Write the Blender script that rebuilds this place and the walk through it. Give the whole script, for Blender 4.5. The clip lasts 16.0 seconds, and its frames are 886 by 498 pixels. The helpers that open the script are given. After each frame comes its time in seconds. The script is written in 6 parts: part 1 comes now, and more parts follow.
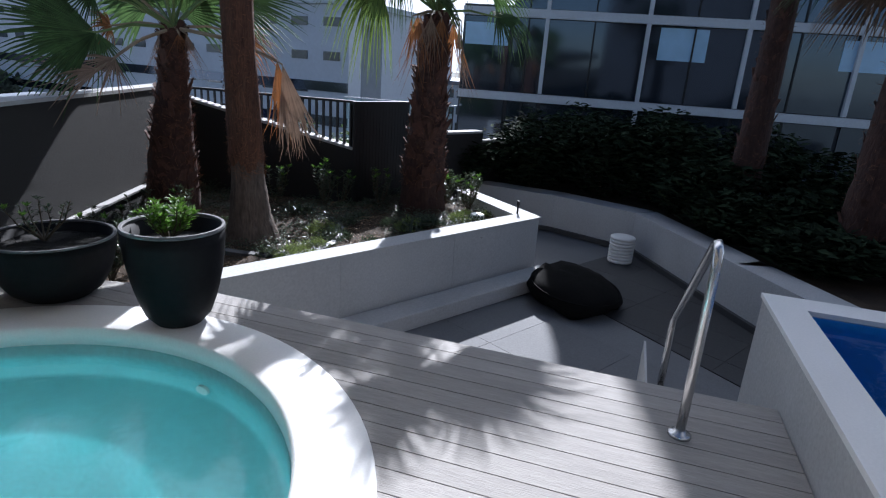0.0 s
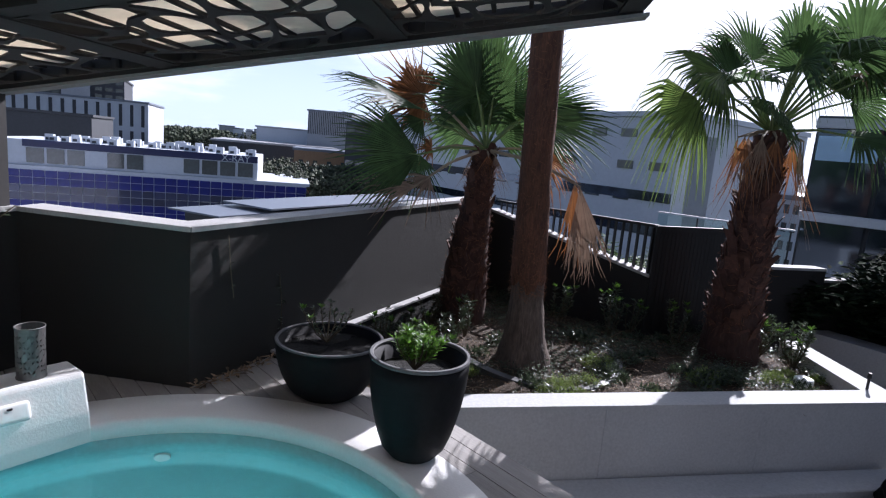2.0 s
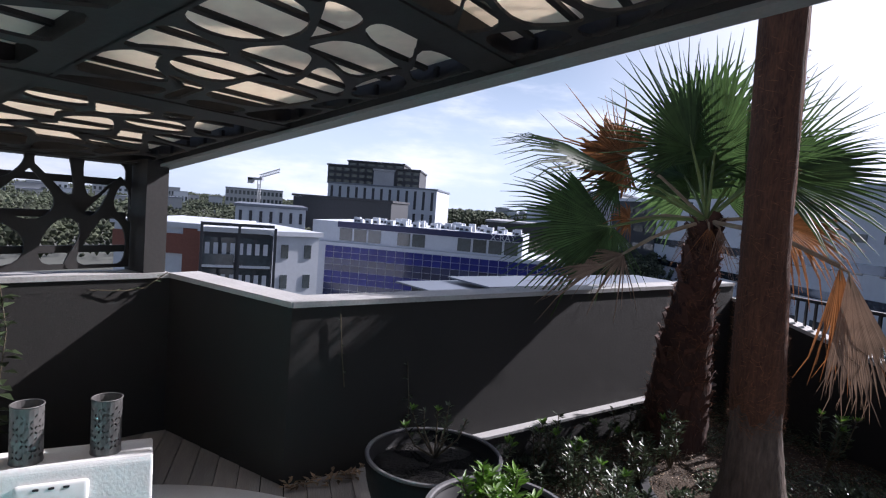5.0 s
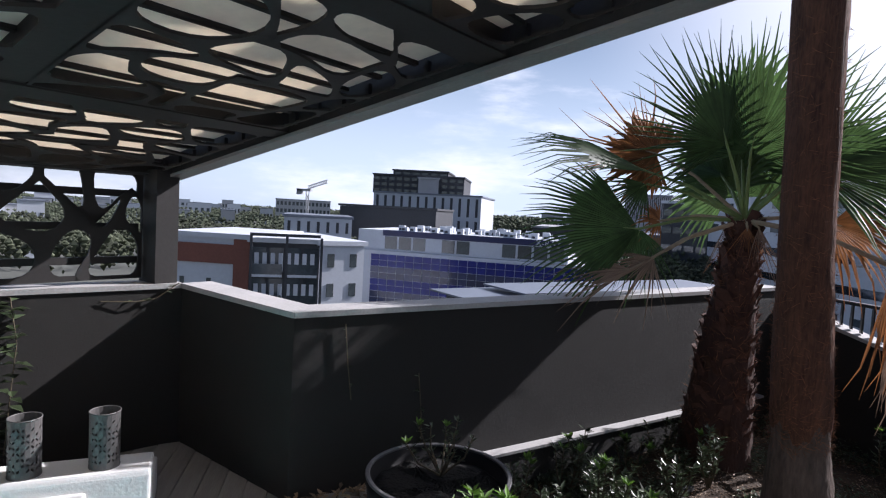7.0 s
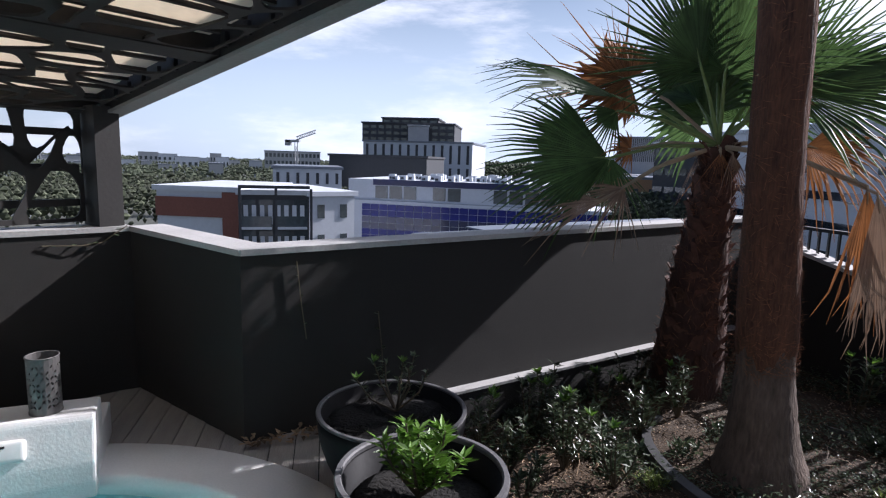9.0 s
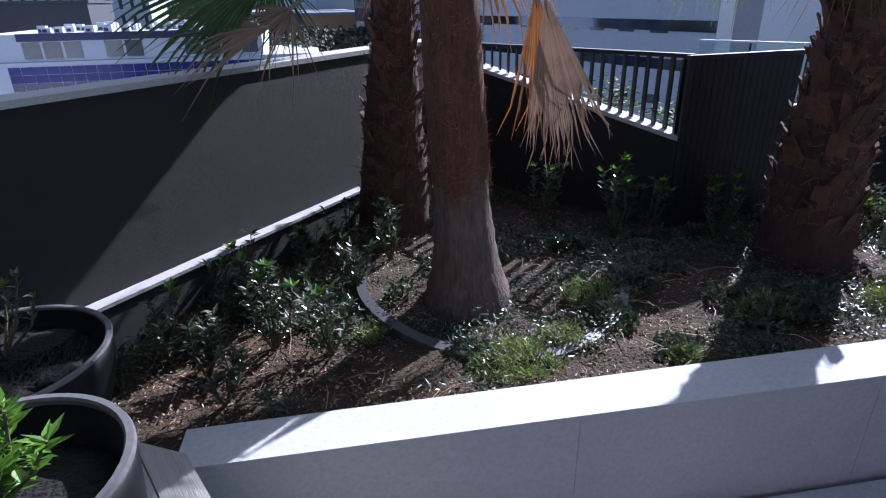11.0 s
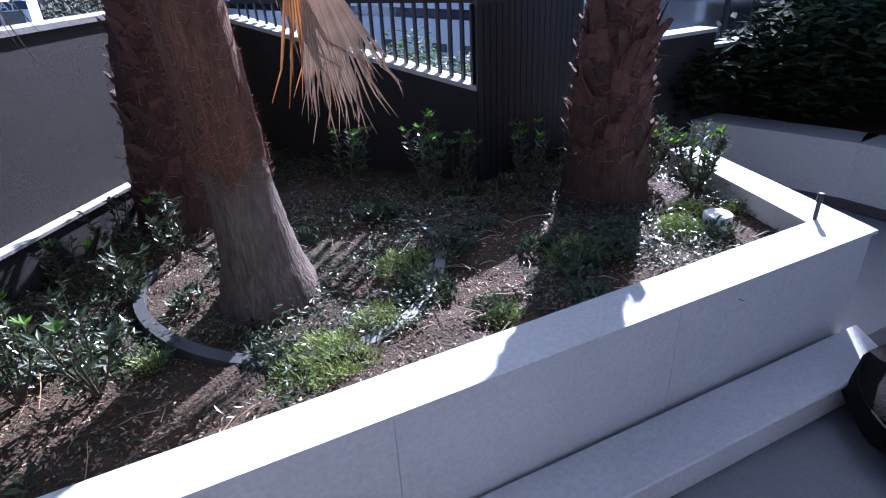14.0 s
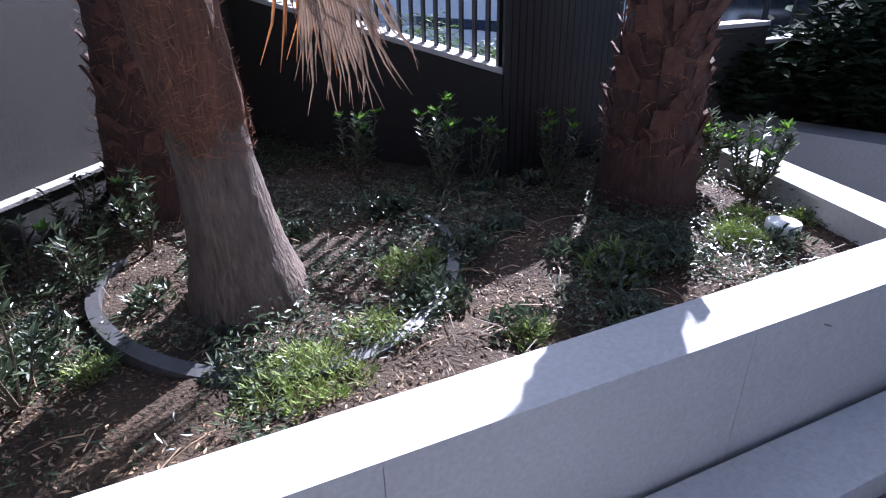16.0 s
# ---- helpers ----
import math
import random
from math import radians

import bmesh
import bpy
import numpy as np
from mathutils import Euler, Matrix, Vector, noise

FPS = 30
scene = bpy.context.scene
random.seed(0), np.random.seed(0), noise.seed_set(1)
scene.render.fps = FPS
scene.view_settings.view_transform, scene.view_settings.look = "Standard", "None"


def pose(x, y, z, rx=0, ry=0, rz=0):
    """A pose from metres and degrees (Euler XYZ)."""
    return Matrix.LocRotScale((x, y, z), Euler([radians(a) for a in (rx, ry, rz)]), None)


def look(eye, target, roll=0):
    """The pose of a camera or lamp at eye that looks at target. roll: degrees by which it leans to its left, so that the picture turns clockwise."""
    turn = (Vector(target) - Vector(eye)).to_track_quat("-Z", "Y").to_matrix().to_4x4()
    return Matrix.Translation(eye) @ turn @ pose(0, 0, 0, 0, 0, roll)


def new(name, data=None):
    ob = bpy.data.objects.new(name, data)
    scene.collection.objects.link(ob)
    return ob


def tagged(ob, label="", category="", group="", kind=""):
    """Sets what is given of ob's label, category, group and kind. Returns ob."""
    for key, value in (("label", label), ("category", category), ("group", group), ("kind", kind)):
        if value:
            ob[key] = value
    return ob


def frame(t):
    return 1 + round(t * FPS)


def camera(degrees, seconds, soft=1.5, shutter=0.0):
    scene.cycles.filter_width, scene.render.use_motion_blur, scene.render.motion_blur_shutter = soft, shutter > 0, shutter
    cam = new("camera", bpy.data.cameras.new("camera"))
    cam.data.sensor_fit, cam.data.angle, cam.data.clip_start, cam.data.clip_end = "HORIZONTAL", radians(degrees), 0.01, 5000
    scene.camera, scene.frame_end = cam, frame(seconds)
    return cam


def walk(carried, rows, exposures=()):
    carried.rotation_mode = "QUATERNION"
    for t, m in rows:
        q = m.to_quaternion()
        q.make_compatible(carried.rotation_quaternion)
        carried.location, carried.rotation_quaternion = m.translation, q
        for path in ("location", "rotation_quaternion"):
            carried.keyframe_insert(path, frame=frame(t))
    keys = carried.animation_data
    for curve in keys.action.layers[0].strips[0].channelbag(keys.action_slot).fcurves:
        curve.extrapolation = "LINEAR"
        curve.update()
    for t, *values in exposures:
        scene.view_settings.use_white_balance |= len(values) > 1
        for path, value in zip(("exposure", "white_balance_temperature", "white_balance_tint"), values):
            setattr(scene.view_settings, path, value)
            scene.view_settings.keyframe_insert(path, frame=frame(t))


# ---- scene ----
cam = camera(74.84, 16.0, soft=1.2)
ROWS = [  # seconds, place, turn
    (0.0, -0.072, 0.006, 1.540, 72.60, -3.90, -42.20),
    (0.5, -0.107, 0.081, 1.595, 74.14, -4.67, -34.00),
    (1.0, 0.033, 0.069, 1.701, 75.63, -4.69, -25.18),
    (1.5, 0.229, 0.166, 1.707, 78.11, -4.80, -17.58),
    (2.0, 0.396, 0.352, 1.700, 80.25, -4.97, -11.38),
    (2.5, 0.591, 0.502, 1.694, 81.73, -4.87, -5.39),
    (3.0, 0.755, 0.660, 1.707, 82.69, -4.84, -0.03),
    (3.5, 0.875, 0.845, 1.702, 83.90, -4.86, 4.74),
    (4.0, 0.949, 1.017, 1.694, 84.92, -4.83, 8.24),
    (4.5, 1.088, 1.167, 1.677, 85.67, -4.65, 11.91),
    (7.0, 1.376, 1.505, 1.672, 86.37, -3.19, 19.30),
    (7.5, 1.399, 1.542, 1.663, 86.52, -2.96, 20.11),
    (8.0, 1.439, 1.590, 1.657, 86.44, -2.63, 21.19),
    (8.5, 1.499, 1.659, 1.623, 84.84, -2.00, 21.79),
    (9.0, 1.541, 1.710, 1.574, 81.32, -1.71, 18.49),
    (9.5, 1.544, 1.818, 1.526, 76.03, -1.01, 11.40),
    (10.0, 1.596, 2.003, 1.483, 71.27, -0.12, 3.70),
    (12.5, 1.929, 2.545, 1.434, 63.85, 2.53, -21.62),
    (13.0, 1.983, 2.561, 1.420, 63.07, 2.93, -23.89),
    (13.5, 2.038, 2.565, 1.409, 62.69, 2.83, -25.09),
    (14.0, 2.090, 2.571, 1.372, 62.59, 2.67, -26.21),
    (14.5, 2.140, 2.613, 1.326, 62.57, 2.68, -27.16),
    (15.0, 2.194, 2.683, 1.260, 62.86, 2.75, -27.77),
    (15.5, 2.274, 2.789, 1.204, 62.93, 2.79, -27.75),
    (16.0, 2.263, 2.967, 1.089, 63.73, 1.13, -24.05),
]
LIGHT = [(0.0, 0.80, 5600, 14), (1.5, 0.76, 5700, 18), (3.5, 0.66, 5950, 22), (8.5, 0.62, 6000, 19), (10.0, 0.75, 5700, 20), (12.5, 1.48, 5000, 24), (16.0, 1.86, 5400, 24)]
walk(cam, [(t, pose(x, y, z, rx, ry, rz)) for t, x, y, z, rx, ry, rz in ROWS], exposures=LIGHT)

# ---- world and sun ----
SUN_AZ, SUN_EL = 44.9, 34.5
world = bpy.data.worlds.new("sky")
scene.world = world
world.use_nodes = True
wn, wl = world.node_tree.nodes, world.node_tree.links
wn.clear()
w_out, w_bg, w_sky = wn.new("ShaderNodeOutputWorld"), wn.new("ShaderNodeBackground"), wn.new("ShaderNodeTexSky")
w_sky.sky_type, w_sky.sun_disc = "NISHITA", False
w_sky.sun_elevation, w_sky.sun_rotation = radians(SUN_EL), radians(90 - SUN_AZ)
w_sky.air_density, w_sky.dust_density, w_sky.ozone_density = 1.0, 0.8, 2.0
w_bg.inputs["Strength"].default_value = 0.05
TO_SUN = (math.cos(radians(SUN_AZ)) * math.cos(radians(SUN_EL)), math.sin(radians(SUN_AZ)) * math.cos(radians(SUN_EL)), math.sin(radians(SUN_EL)))


def w_range(source, a, b, c, d):
    node = wn.new("ShaderNodeMapRange")
    node.interpolation_type = "SMOOTHSTEP"
    for key, value in (("From Min", a), ("From Max", b), ("To Min", c), ("To Max", d)):
        node.inputs[key].default_value = value
    wl.new(source, node.inputs["Value"])
    return node.outputs["Result"]


def w_times(a, b):
    node = wn.new("ShaderNodeMath")
    node.operation = "MULTIPLY"
    wl.new(a, node.inputs[0])
    wl.new(b, node.inputs[1])
    return node.outputs[0]


def w_over(base, fac, color):
    node = wn.new("ShaderNodeMixRGB")
    node.inputs["Color2"].default_value = (*color, 1)
    wl.new(base, node.inputs["Color1"])
    wl.new(fac, node.inputs["Fac"])
    return node.outputs["Color"]


w_co, w_map, w_noise, w_sep, w_dot = [wn.new("ShaderNode" + k) for k in ("TexCoord", "Mapping", "TexNoise", "SeparateXYZ", "VectorMath")]
w_map.inputs["Scale"].default_value = (1.0, 1.0, 4.0)
w_noise.inputs["Scale"].default_value, w_noise.inputs["Detail"].default_value, w_noise.inputs["Roughness"].default_value = 2.6, 8.0, 0.6
w_dot.operation, w_dot.inputs[1].default_value = "DOT_PRODUCT", TO_SUN
wl.new(w_co.outputs["Generated"], w_map.inputs["Vector"])
wl.new(w_map.outputs["Vector"], w_noise.inputs["Vector"])
wl.new(w_co.outputs["Generated"], w_sep.inputs["Vector"])
wl.new(w_co.outputs["Generated"], w_dot.inputs[0])
sunward = w_range(w_dot.outputs["Value"], -0.6, 0.3, 0.10, 1.0)      # haze and cloud glow towards the sun
haze = w_times(w_range(w_sep.outputs["Z"], 0.0, 0.42, 0.85, 0.0), sunward)
cloud = w_times(w_times(w_range(w_noise.outputs["Fac"], 0.47, 0.70, 0.0, 1.0), w_range(w_sep.outputs["Z"], 0.35, 0.75, 1.0, 0.08)), sunward)
glow = w_range(w_dot.outputs["Value"], 0.62, 0.97, 0.0, 1.0)
w_color = w_over(w_sky.outputs["Color"], haze, (11.0, 13.0, 15.2))
w_color = w_over(w_color, cloud, (14.5, 15.0, 15.8))
w_color = w_over(w_color, glow, (17.0, 17.3, 17.8))
wl.new(w_color, w_bg.inputs["Color"])
wl.new(w_bg.outputs["Background"], w_out.inputs["Surface"])

sun = new("sun", bpy.data.lights.new("sun", "SUN"))
sun.data.energy, sun.data.angle, sun.data.color = 5.0, radians(0.53), (1.0, 0.96, 0.90)
sun.matrix_world = look(Vector(TO_SUN) * 40, (0, 0, 0))


# ---- materials ----
def material(name, color, rough=0.7, metal=0.0, grain=30.0, stain=1.5, vary=0.25, bump=0.15, piece=0.0, island=0.0, spec=0.5, stretch=(1, 1, 1), tint=None, translucent=0.0):
    """A surface with fine grain, large stains, relief and a change from piece to piece. Scales are in metres."""
    m = bpy.data.materials.new(name)
    m.use_nodes = True
    n, l = m.node_tree.nodes, m.node_tree.links
    b = n["Principled BSDF"]
    co, mp = n.new("ShaderNodeTexCoord"), n.new("ShaderNodeMapping")
    mp.inputs["Scale"].default_value = stretch
    l.new(co.outputs["Object"], mp.inputs["Vector"])
    fine, big = n.new("ShaderNodeTexNoise"), n.new("ShaderNodeTexNoise")
    fine.inputs["Scale"].default_value, fine.inputs["Detail"].default_value = grain, 6
    big.inputs["Scale"].default_value, big.inputs["Detail"].default_value = stain, 5
    l.new(mp.outputs["Vector"], fine.inputs["Vector"])
    l.new(mp.outputs["Vector"], big.inputs["Vector"])
    add = n.new("ShaderNodeMath")
    add.operation = "ADD"
    l.new(fine.outputs["Fac"], add.inputs[0])
    l.new(big.outputs["Fac"], add.inputs[1])
    total = add.outputs[0]
    for amount, node, socket in ((piece, "ShaderNodeObjectInfo", "Random"), (island, "ShaderNodeNewGeometry", "Random Per Island")):
        if amount:
            src, mul, plus = n.new(node), n.new("ShaderNodeMath"), n.new("ShaderNodeMath")
            mul.operation, mul.inputs[1].default_value, plus.operation = "MULTIPLY_ADD", amount * 2, "ADD"
            mul.inputs[2].default_value = -amount
            l.new(src.outputs[socket], mul.inputs[0])
            l.new(total, plus.inputs[0])
            l.new(mul.outputs[0], plus.inputs[1])
            total = plus.outputs[0]
    rng = n.new("ShaderNodeMapRange")
    rng.inputs["From Min"].default_value, rng.inputs["From Max"].default_value = 0.6, 1.4
    l.new(total, rng.inputs["Value"])
    mix = n.new("ShaderNodeMixRGB")
    low, high = [c * (1 - vary) for c in color], [min(1, c * (1 + vary)) for c in color]
    if tint:
        high = tint
    mix.inputs["Color1"].default_value, mix.inputs["Color2"].default_value = (*low, 1), (*high, 1)
    l.new(rng.outputs["Result"], mix.inputs["Fac"])
    l.new(mix.outputs["Color"], b.inputs["Base Color"])
    b.inputs["Metallic"].default_value = metal
    b.inputs["Specular IOR Level"].default_value = spec
    rr = n.new("ShaderNodeMapRange")
    rr.inputs["To Min"].default_value, rr.inputs["To Max"].default_value = max(0.02, rough - 0.1), min(1, rough + 0.1)
    l.new(big.outputs["Fac"], rr.inputs["Value"])
    l.new(rr.outputs["Result"], b.inputs["Roughness"])
    if bump:
        bp = n.new("ShaderNodeBump")
        bp.inputs["Strength"].default_value, bp.inputs["Distance"].default_value = bump, 0.02
        l.new(fine.outputs["Fac"], bp.inputs["Height"])
        l.new(bp.outputs["Normal"], b.inputs["Normal"])
    if translucent:
        tr, ms, out = n.new("ShaderNodeBsdfTranslucent"), n.new("ShaderNodeMixShader"), n["Material Output"]
        ms.inputs["Fac"].default_value = translucent
        l.new(mix.outputs["Color"], tr.inputs["Color"])
        l.new(b.outputs["BSDF"], ms.inputs[1])
        l.new(tr.outputs["BSDF"], ms.inputs[2])
        l.new(ms.outputs["Shader"], out.inputs["Surface"])
    return m


def glass(name, color, rough=0.02, ior=1.45, wave=0.0, wave_scale=6.0):
    m = bpy.data.materials.new(name)
    m.use_nodes = True
    n, l = m.node_tree.nodes, m.node_tree.links
    b = n["Principled BSDF"]
    b.inputs["Base Color"].default_value, b.inputs["Roughness"].default_value = (*color, 1), rough
    b.inputs["IOR"].default_value, b.inputs["Transmission Weight"].default_value = ior, 1.0
    if wave:
        co, ns, bp = n.new("ShaderNodeTexCoord"), n.new("ShaderNodeTexNoise"), n.new("ShaderNodeBump")
        ns.inputs["Scale"].default_value, ns.inputs["Detail"].default_value = wave_scale, 3
        bp.inputs["Strength"].default_value, bp.inputs["Distance"].default_value = wave, 0.03
        l.new(co.outputs["Object"], ns.inputs["Vector"])
        l.new(ns.outputs["Fac"], bp.inputs["Height"])
        l.new(bp.outputs["Normal"], b.inputs["Normal"])
    return m


M_DECK = material("weathered deck timber", (0.33, 0.31, 0.29), 0.75, grain=14, stain=2.0, vary=0.22, bump=0.25, piece=0.22, stretch=(14, 1, 14))
M_RENDER_DARK = material("dark charcoal rendered wall", (0.0175, 0.016, 0.0143), 0.88, grain=380, stain=1.6, vary=0.45, bump=0.36, spec=0.6)
M_CAP = material("weathered concrete capping", (0.42, 0.41, 0.40), 0.8, grain=60, stain=2.5, vary=0.2, bump=0.2)
M_CONC = material("pale concrete", (0.47, 0.47, 0.465), 0.8, grain=50, stain=1.1, vary=0.18, bump=0.12)
M_CONC_FLOOR = material("grey concrete paving", (0.155, 0.157, 0.162), 0.8, grain=60, stain=1.1, vary=0.2, bump=0.15, piece=0.08)
M_DARK_TILE = material("dark basalt paving", (0.045, 0.045, 0.047), 0.6, grain=60, stain=1.5, vary=0.3, bump=0.15, piece=0.15)
M_COPING = material("white spa coping", (0.80, 0.79, 0.77), 0.6, grain=80, stain=2.0, vary=0.06, bump=0.1)
M_SPA = material("turquoise spa lining", (0.29, 0.64, 0.66), 0.4, grain=30, stain=2.0, vary=0.12, bump=0.0)
M_POOL = material("deep blue pool lining", (0.02, 0.22, 0.60), 0.4, grain=20, stain=1.0, vary=0.15, bump=0.0)
M_WATER = glass("clear pool water", (0.90, 1.0, 1.0), 0.0, 1.33, 0.18, 5.0)
M_POT = material("black glazed pot", (0.010, 0.010, 0.011), 0.55, grain=25, stain=3, vary=0.35, bump=0.05, spec=0.10)
M_POT_RIM = material("worn grey pot rim", (0.12, 0.118, 0.122), 0.6, grain=50, stain=5, vary=0.3, bump=0.1)
M_SOIL = material("dry garden soil and mulch", (0.050, 0.031, 0.0165), 0.95, grain=60, stain=3.0, vary=0.6, bump=0.9)
M_LITTER = material("dry leaf litter", (0.26, 0.18, 0.11), 0.6, grain=20, stain=3, vary=0.6, bump=0.0, island=0.5)
M_MULCH = material("brown bark mulch", (0.15, 0.088, 0.045), 0.85, grain=30, stain=4, vary=0.6, bump=0.0, island=0.6)
M_LEAF = material("glossy shrub leaves", (0.062, 0.086, 0.044), 0.30, grain=20, stain=6, vary=0.5, bump=0.0, island=0.5, translucent=0.3)
M_LEAF_NEW = material("fresh green leaves", (0.13, 0.26, 0.035), 0.4, grain=20, stain=6, vary=0.4, bump=0.0, island=0.5, translucent=0.4)
M_FERN = material("feathery light green foliage", (0.23, 0.30, 0.075), 0.55, grain=20, stain=6, vary=0.4, bump=0.0, island=0.5, translucent=0.35)
# sunlit copy of the hedge green; the shaded copy is far darker
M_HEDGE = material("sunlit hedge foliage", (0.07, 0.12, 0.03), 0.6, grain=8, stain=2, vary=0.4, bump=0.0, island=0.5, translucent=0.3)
M_POT_SOIL = material("dark potting soil", (0.007, 0.0058, 0.0046), 0.95, grain=60, stain=6, vary=0.5, bump=0.9)
M_STEM = material("thin brown stems", (0.10, 0.08, 0.05), 0.8, grain=40, vary=0.3)
M_TRUNK_SMOOTH = material("fibrous palm trunk", (0.095, 0.072, 0.059), 0.9, grain=9, stain=2.5, vary=0.5, bump=0.9, stretch=(6, 6, 1.4), tint=(0.19, 0.14, 0.112))
M_TRUNK_BOOTS = material("red-brown palm trunk", (0.062, 0.030, 0.022), 0.9, grain=12, stain=5, vary=0.5, bump=0.9, stretch=(3, 3, 1))
M_BOOT = material("dry palm leaf bases", (0.10, 0.046, 0.033), 0.85, grain=25, stain=6, vary=0.45, bump=0.5, island=0.2)
M_FIBRE = material("matted red-brown palm fibre", (0.088, 0.034, 0.020), 0.9, grain=14, stain=3, vary=0.55, bump=0.9, stretch=(7, 7, 1.2), tint=(0.20, 0.088, 0.05))
M_STRAND = material("loose palm fibre strands", (0.20, 0.086, 0.042), 0.8, grain=25, stain=5, vary=0.5, bump=0.0, island=0.5)
M_FROND = material("green palm fan", (0.062, 0.112, 0.036), 0.52, grain=12, stain=3, vary=0.35, bump=0.0, island=0.25, translucent=0.42)
M_FROND_DEAD = material("dead brown palm fan", (0.30, 0.125, 0.045), 0.7, grain=12, stain=3, vary=0.4, bump=0.0, island=0.3, translucent=0.3)
M_FROND_TAN = material("dry tan palm fan", (0.29, 0.195, 0.135), 0.7, grain=12, stain=3, vary=0.3, bump=0.0, island=0.3, translucent=0.25)
M_FROND_LIME = material("yellow-green palm fan", (0.13, 0.19, 0.045), 0.45, grain=12, stain=3, vary=0.35, bump=0.0, island=0.3, translucent=0.5)
M_PETIOLE = material("green palm stalk", (0.16, 0.22, 0.07), 0.45, grain=20, vary=0.3)
M_PETIOLE_DRY = material("dry palm stalk", (0.34, 0.26, 0.17), 0.6, grain=20, vary=0.3)
M_STEEL = material("brushed stainless steel", (0.62, 0.61, 0.60), 0.24, 1.0, grain=60, stain=4, vary=0.08, bump=0.03)
M_BLACK_METAL = material("black painted metal", (0.012, 0.012, 0.013), 0.5, grain=60, stain=3, vary=0.3, bump=0.05)
M_BRONZE = material("dark bronze cut metal", (0.020, 0.018, 0.017), 0.6, 0.0, grain=40, stain=2, vary=0.3, bump=0.05)
M_FLANGE_LIT = material("flange grey for its lit underside", (0.26, 0.25, 0.24), 0.5, grain=50, stain=2, vary=0.15, bump=0.05)
M_ROOF_SHEET = material("cream translucent roof sheet", (0.85, 0.775, 0.65), 0.5, grain=20, stain=1.5, vary=0.10, bump=0.0, translucent=0.74)
M_PLASTIC = material("black irrigation plastic", (0.015, 0.015, 0.015), 0.5, grain=30, vary=0.2, bump=0.0)
M_EDGING = material("grey plastic garden edging", (0.085, 0.085, 0.088), 0.5, grain=30, stain=5, vary=0.3, bump=0.05)
M_WHITE_PLASTIC = material("white moulded plastic", (0.78, 0.78, 0.76), 0.4, grain=30, vary=0.05, bump=0.0)
M_LANTERN = material("grey pierced metal", (0.13, 0.124, 0.12), 0.55, 0.3, grain=50, stain=8, vary=0.2, bump=0.05)
M_LEATHER = material("black cushion cover", (0.007, 0.0065, 0.006), 0.85, grain=70, stain=4, vary=0.3, bump=0.2, spec=0.1)
M_METAL_ROOF = material("pale metal roof", (0.17, 0.19, 0.23), 0.45, 0.2, grain=12, stain=0.6, vary=0.15, bump=0.05)
M_GLASS_DARK = material("dark reflective glazing", (0.062, 0.082, 0.112), 0.04, 0.75, grain=3, stain=0.5, vary=0.15, bump=0.0, spec=0.8)
M_GLASS_BLUE = material("cobalt blue spandrel glass", (0.012, 0.019, 0.17), 0.2, grain=3, stain=0.4, vary=0.2, bump=0.0, piece=0.2, spec=0.3)
M_GLASS_NAVY = material("dark blue-grey window glass", (0.022, 0.030, 0.085), 0.12, grain=3, stain=0.4, vary=0.3, bump=0.0, piece=0.4, spec=0.6)
M_NAVY = material("dark navy sign band", (0.010, 0.014, 0.075), 0.4, grain=3, stain=0.4, vary=0.2, bump=0.0)
# far trees' green is paled, so distance haze sits in the colour
M_TREES_HAZE = material("far foliage paled for haze", (0.075, 0.09, 0.055), 0.9, grain=1.5, stain=0.15, vary=0.4, bump=0.0, island=0.5)
M_GLASS_GREY = material("grey window glass", (0.055, 0.068, 0.075), 0.08, grain=3, stain=0.4, vary=0.4, bump=0.0, piece=0.3, spec=0.8)
M_SKY_PANE = material("painted pale blue sky reflection", (0.42, 0.62, 0.80), 0.25, grain=3, stain=0.8, vary=0.12, bump=0.0)
M_FRAME = material("pale aluminium frame", (0.55, 0.57, 0.60), 0.4, grain=20, vary=0.1, bump=0.0)
M_WALL_WHITE = material("white rendered facade", (0.52, 0.55, 0.60), 0.85, grain=3, stain=0.2, vary=0.08, bump=0.0)
M_WALL_GREY = material("grey concrete facade", (0.36, 0.37, 0.39), 0.85, grain=3, stain=0.2, vary=0.12, bump=0.0)
M_WALL_DARK = material("charcoal clad facade", (0.045, 0.048, 0.055), 0.7, grain=3, stain=0.2, vary=0.2, bump=0.0)
M_BRICK = material("red-brown brick facade", (0.19, 0.075, 0.055), 0.85, grain=6, stain=0.3, vary=0.2, bump=0.0)
M_BRICK_TAN = material("tan brick facade", (0.33, 0.20, 0.12), 0.85, grain=6, stain=0.3, vary=0.2, bump=0.0)
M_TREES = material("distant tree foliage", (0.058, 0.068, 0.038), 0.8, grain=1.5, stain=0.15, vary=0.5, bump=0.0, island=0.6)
# hedge green darkened so that the colour itself holds the shade
M_HEDGE_SHADE = material("hedge foliage darkened for shade", (0.024, 0.037, 0.019), 0.95, grain=8, stain=1, vary=0.5, bump=0.0, island=0.6, spec=0.1)
M_GROUND = material("city ground", (0.10, 0.105, 0.09), 0.9, grain=0.05, stain=0.01, vary=0.35, bump=0.0)
M_ORANGE = material("orange crane lattice", (0.45, 0.20, 0.10), 0.6, grain=3, vary=0.1, bump=0.0)


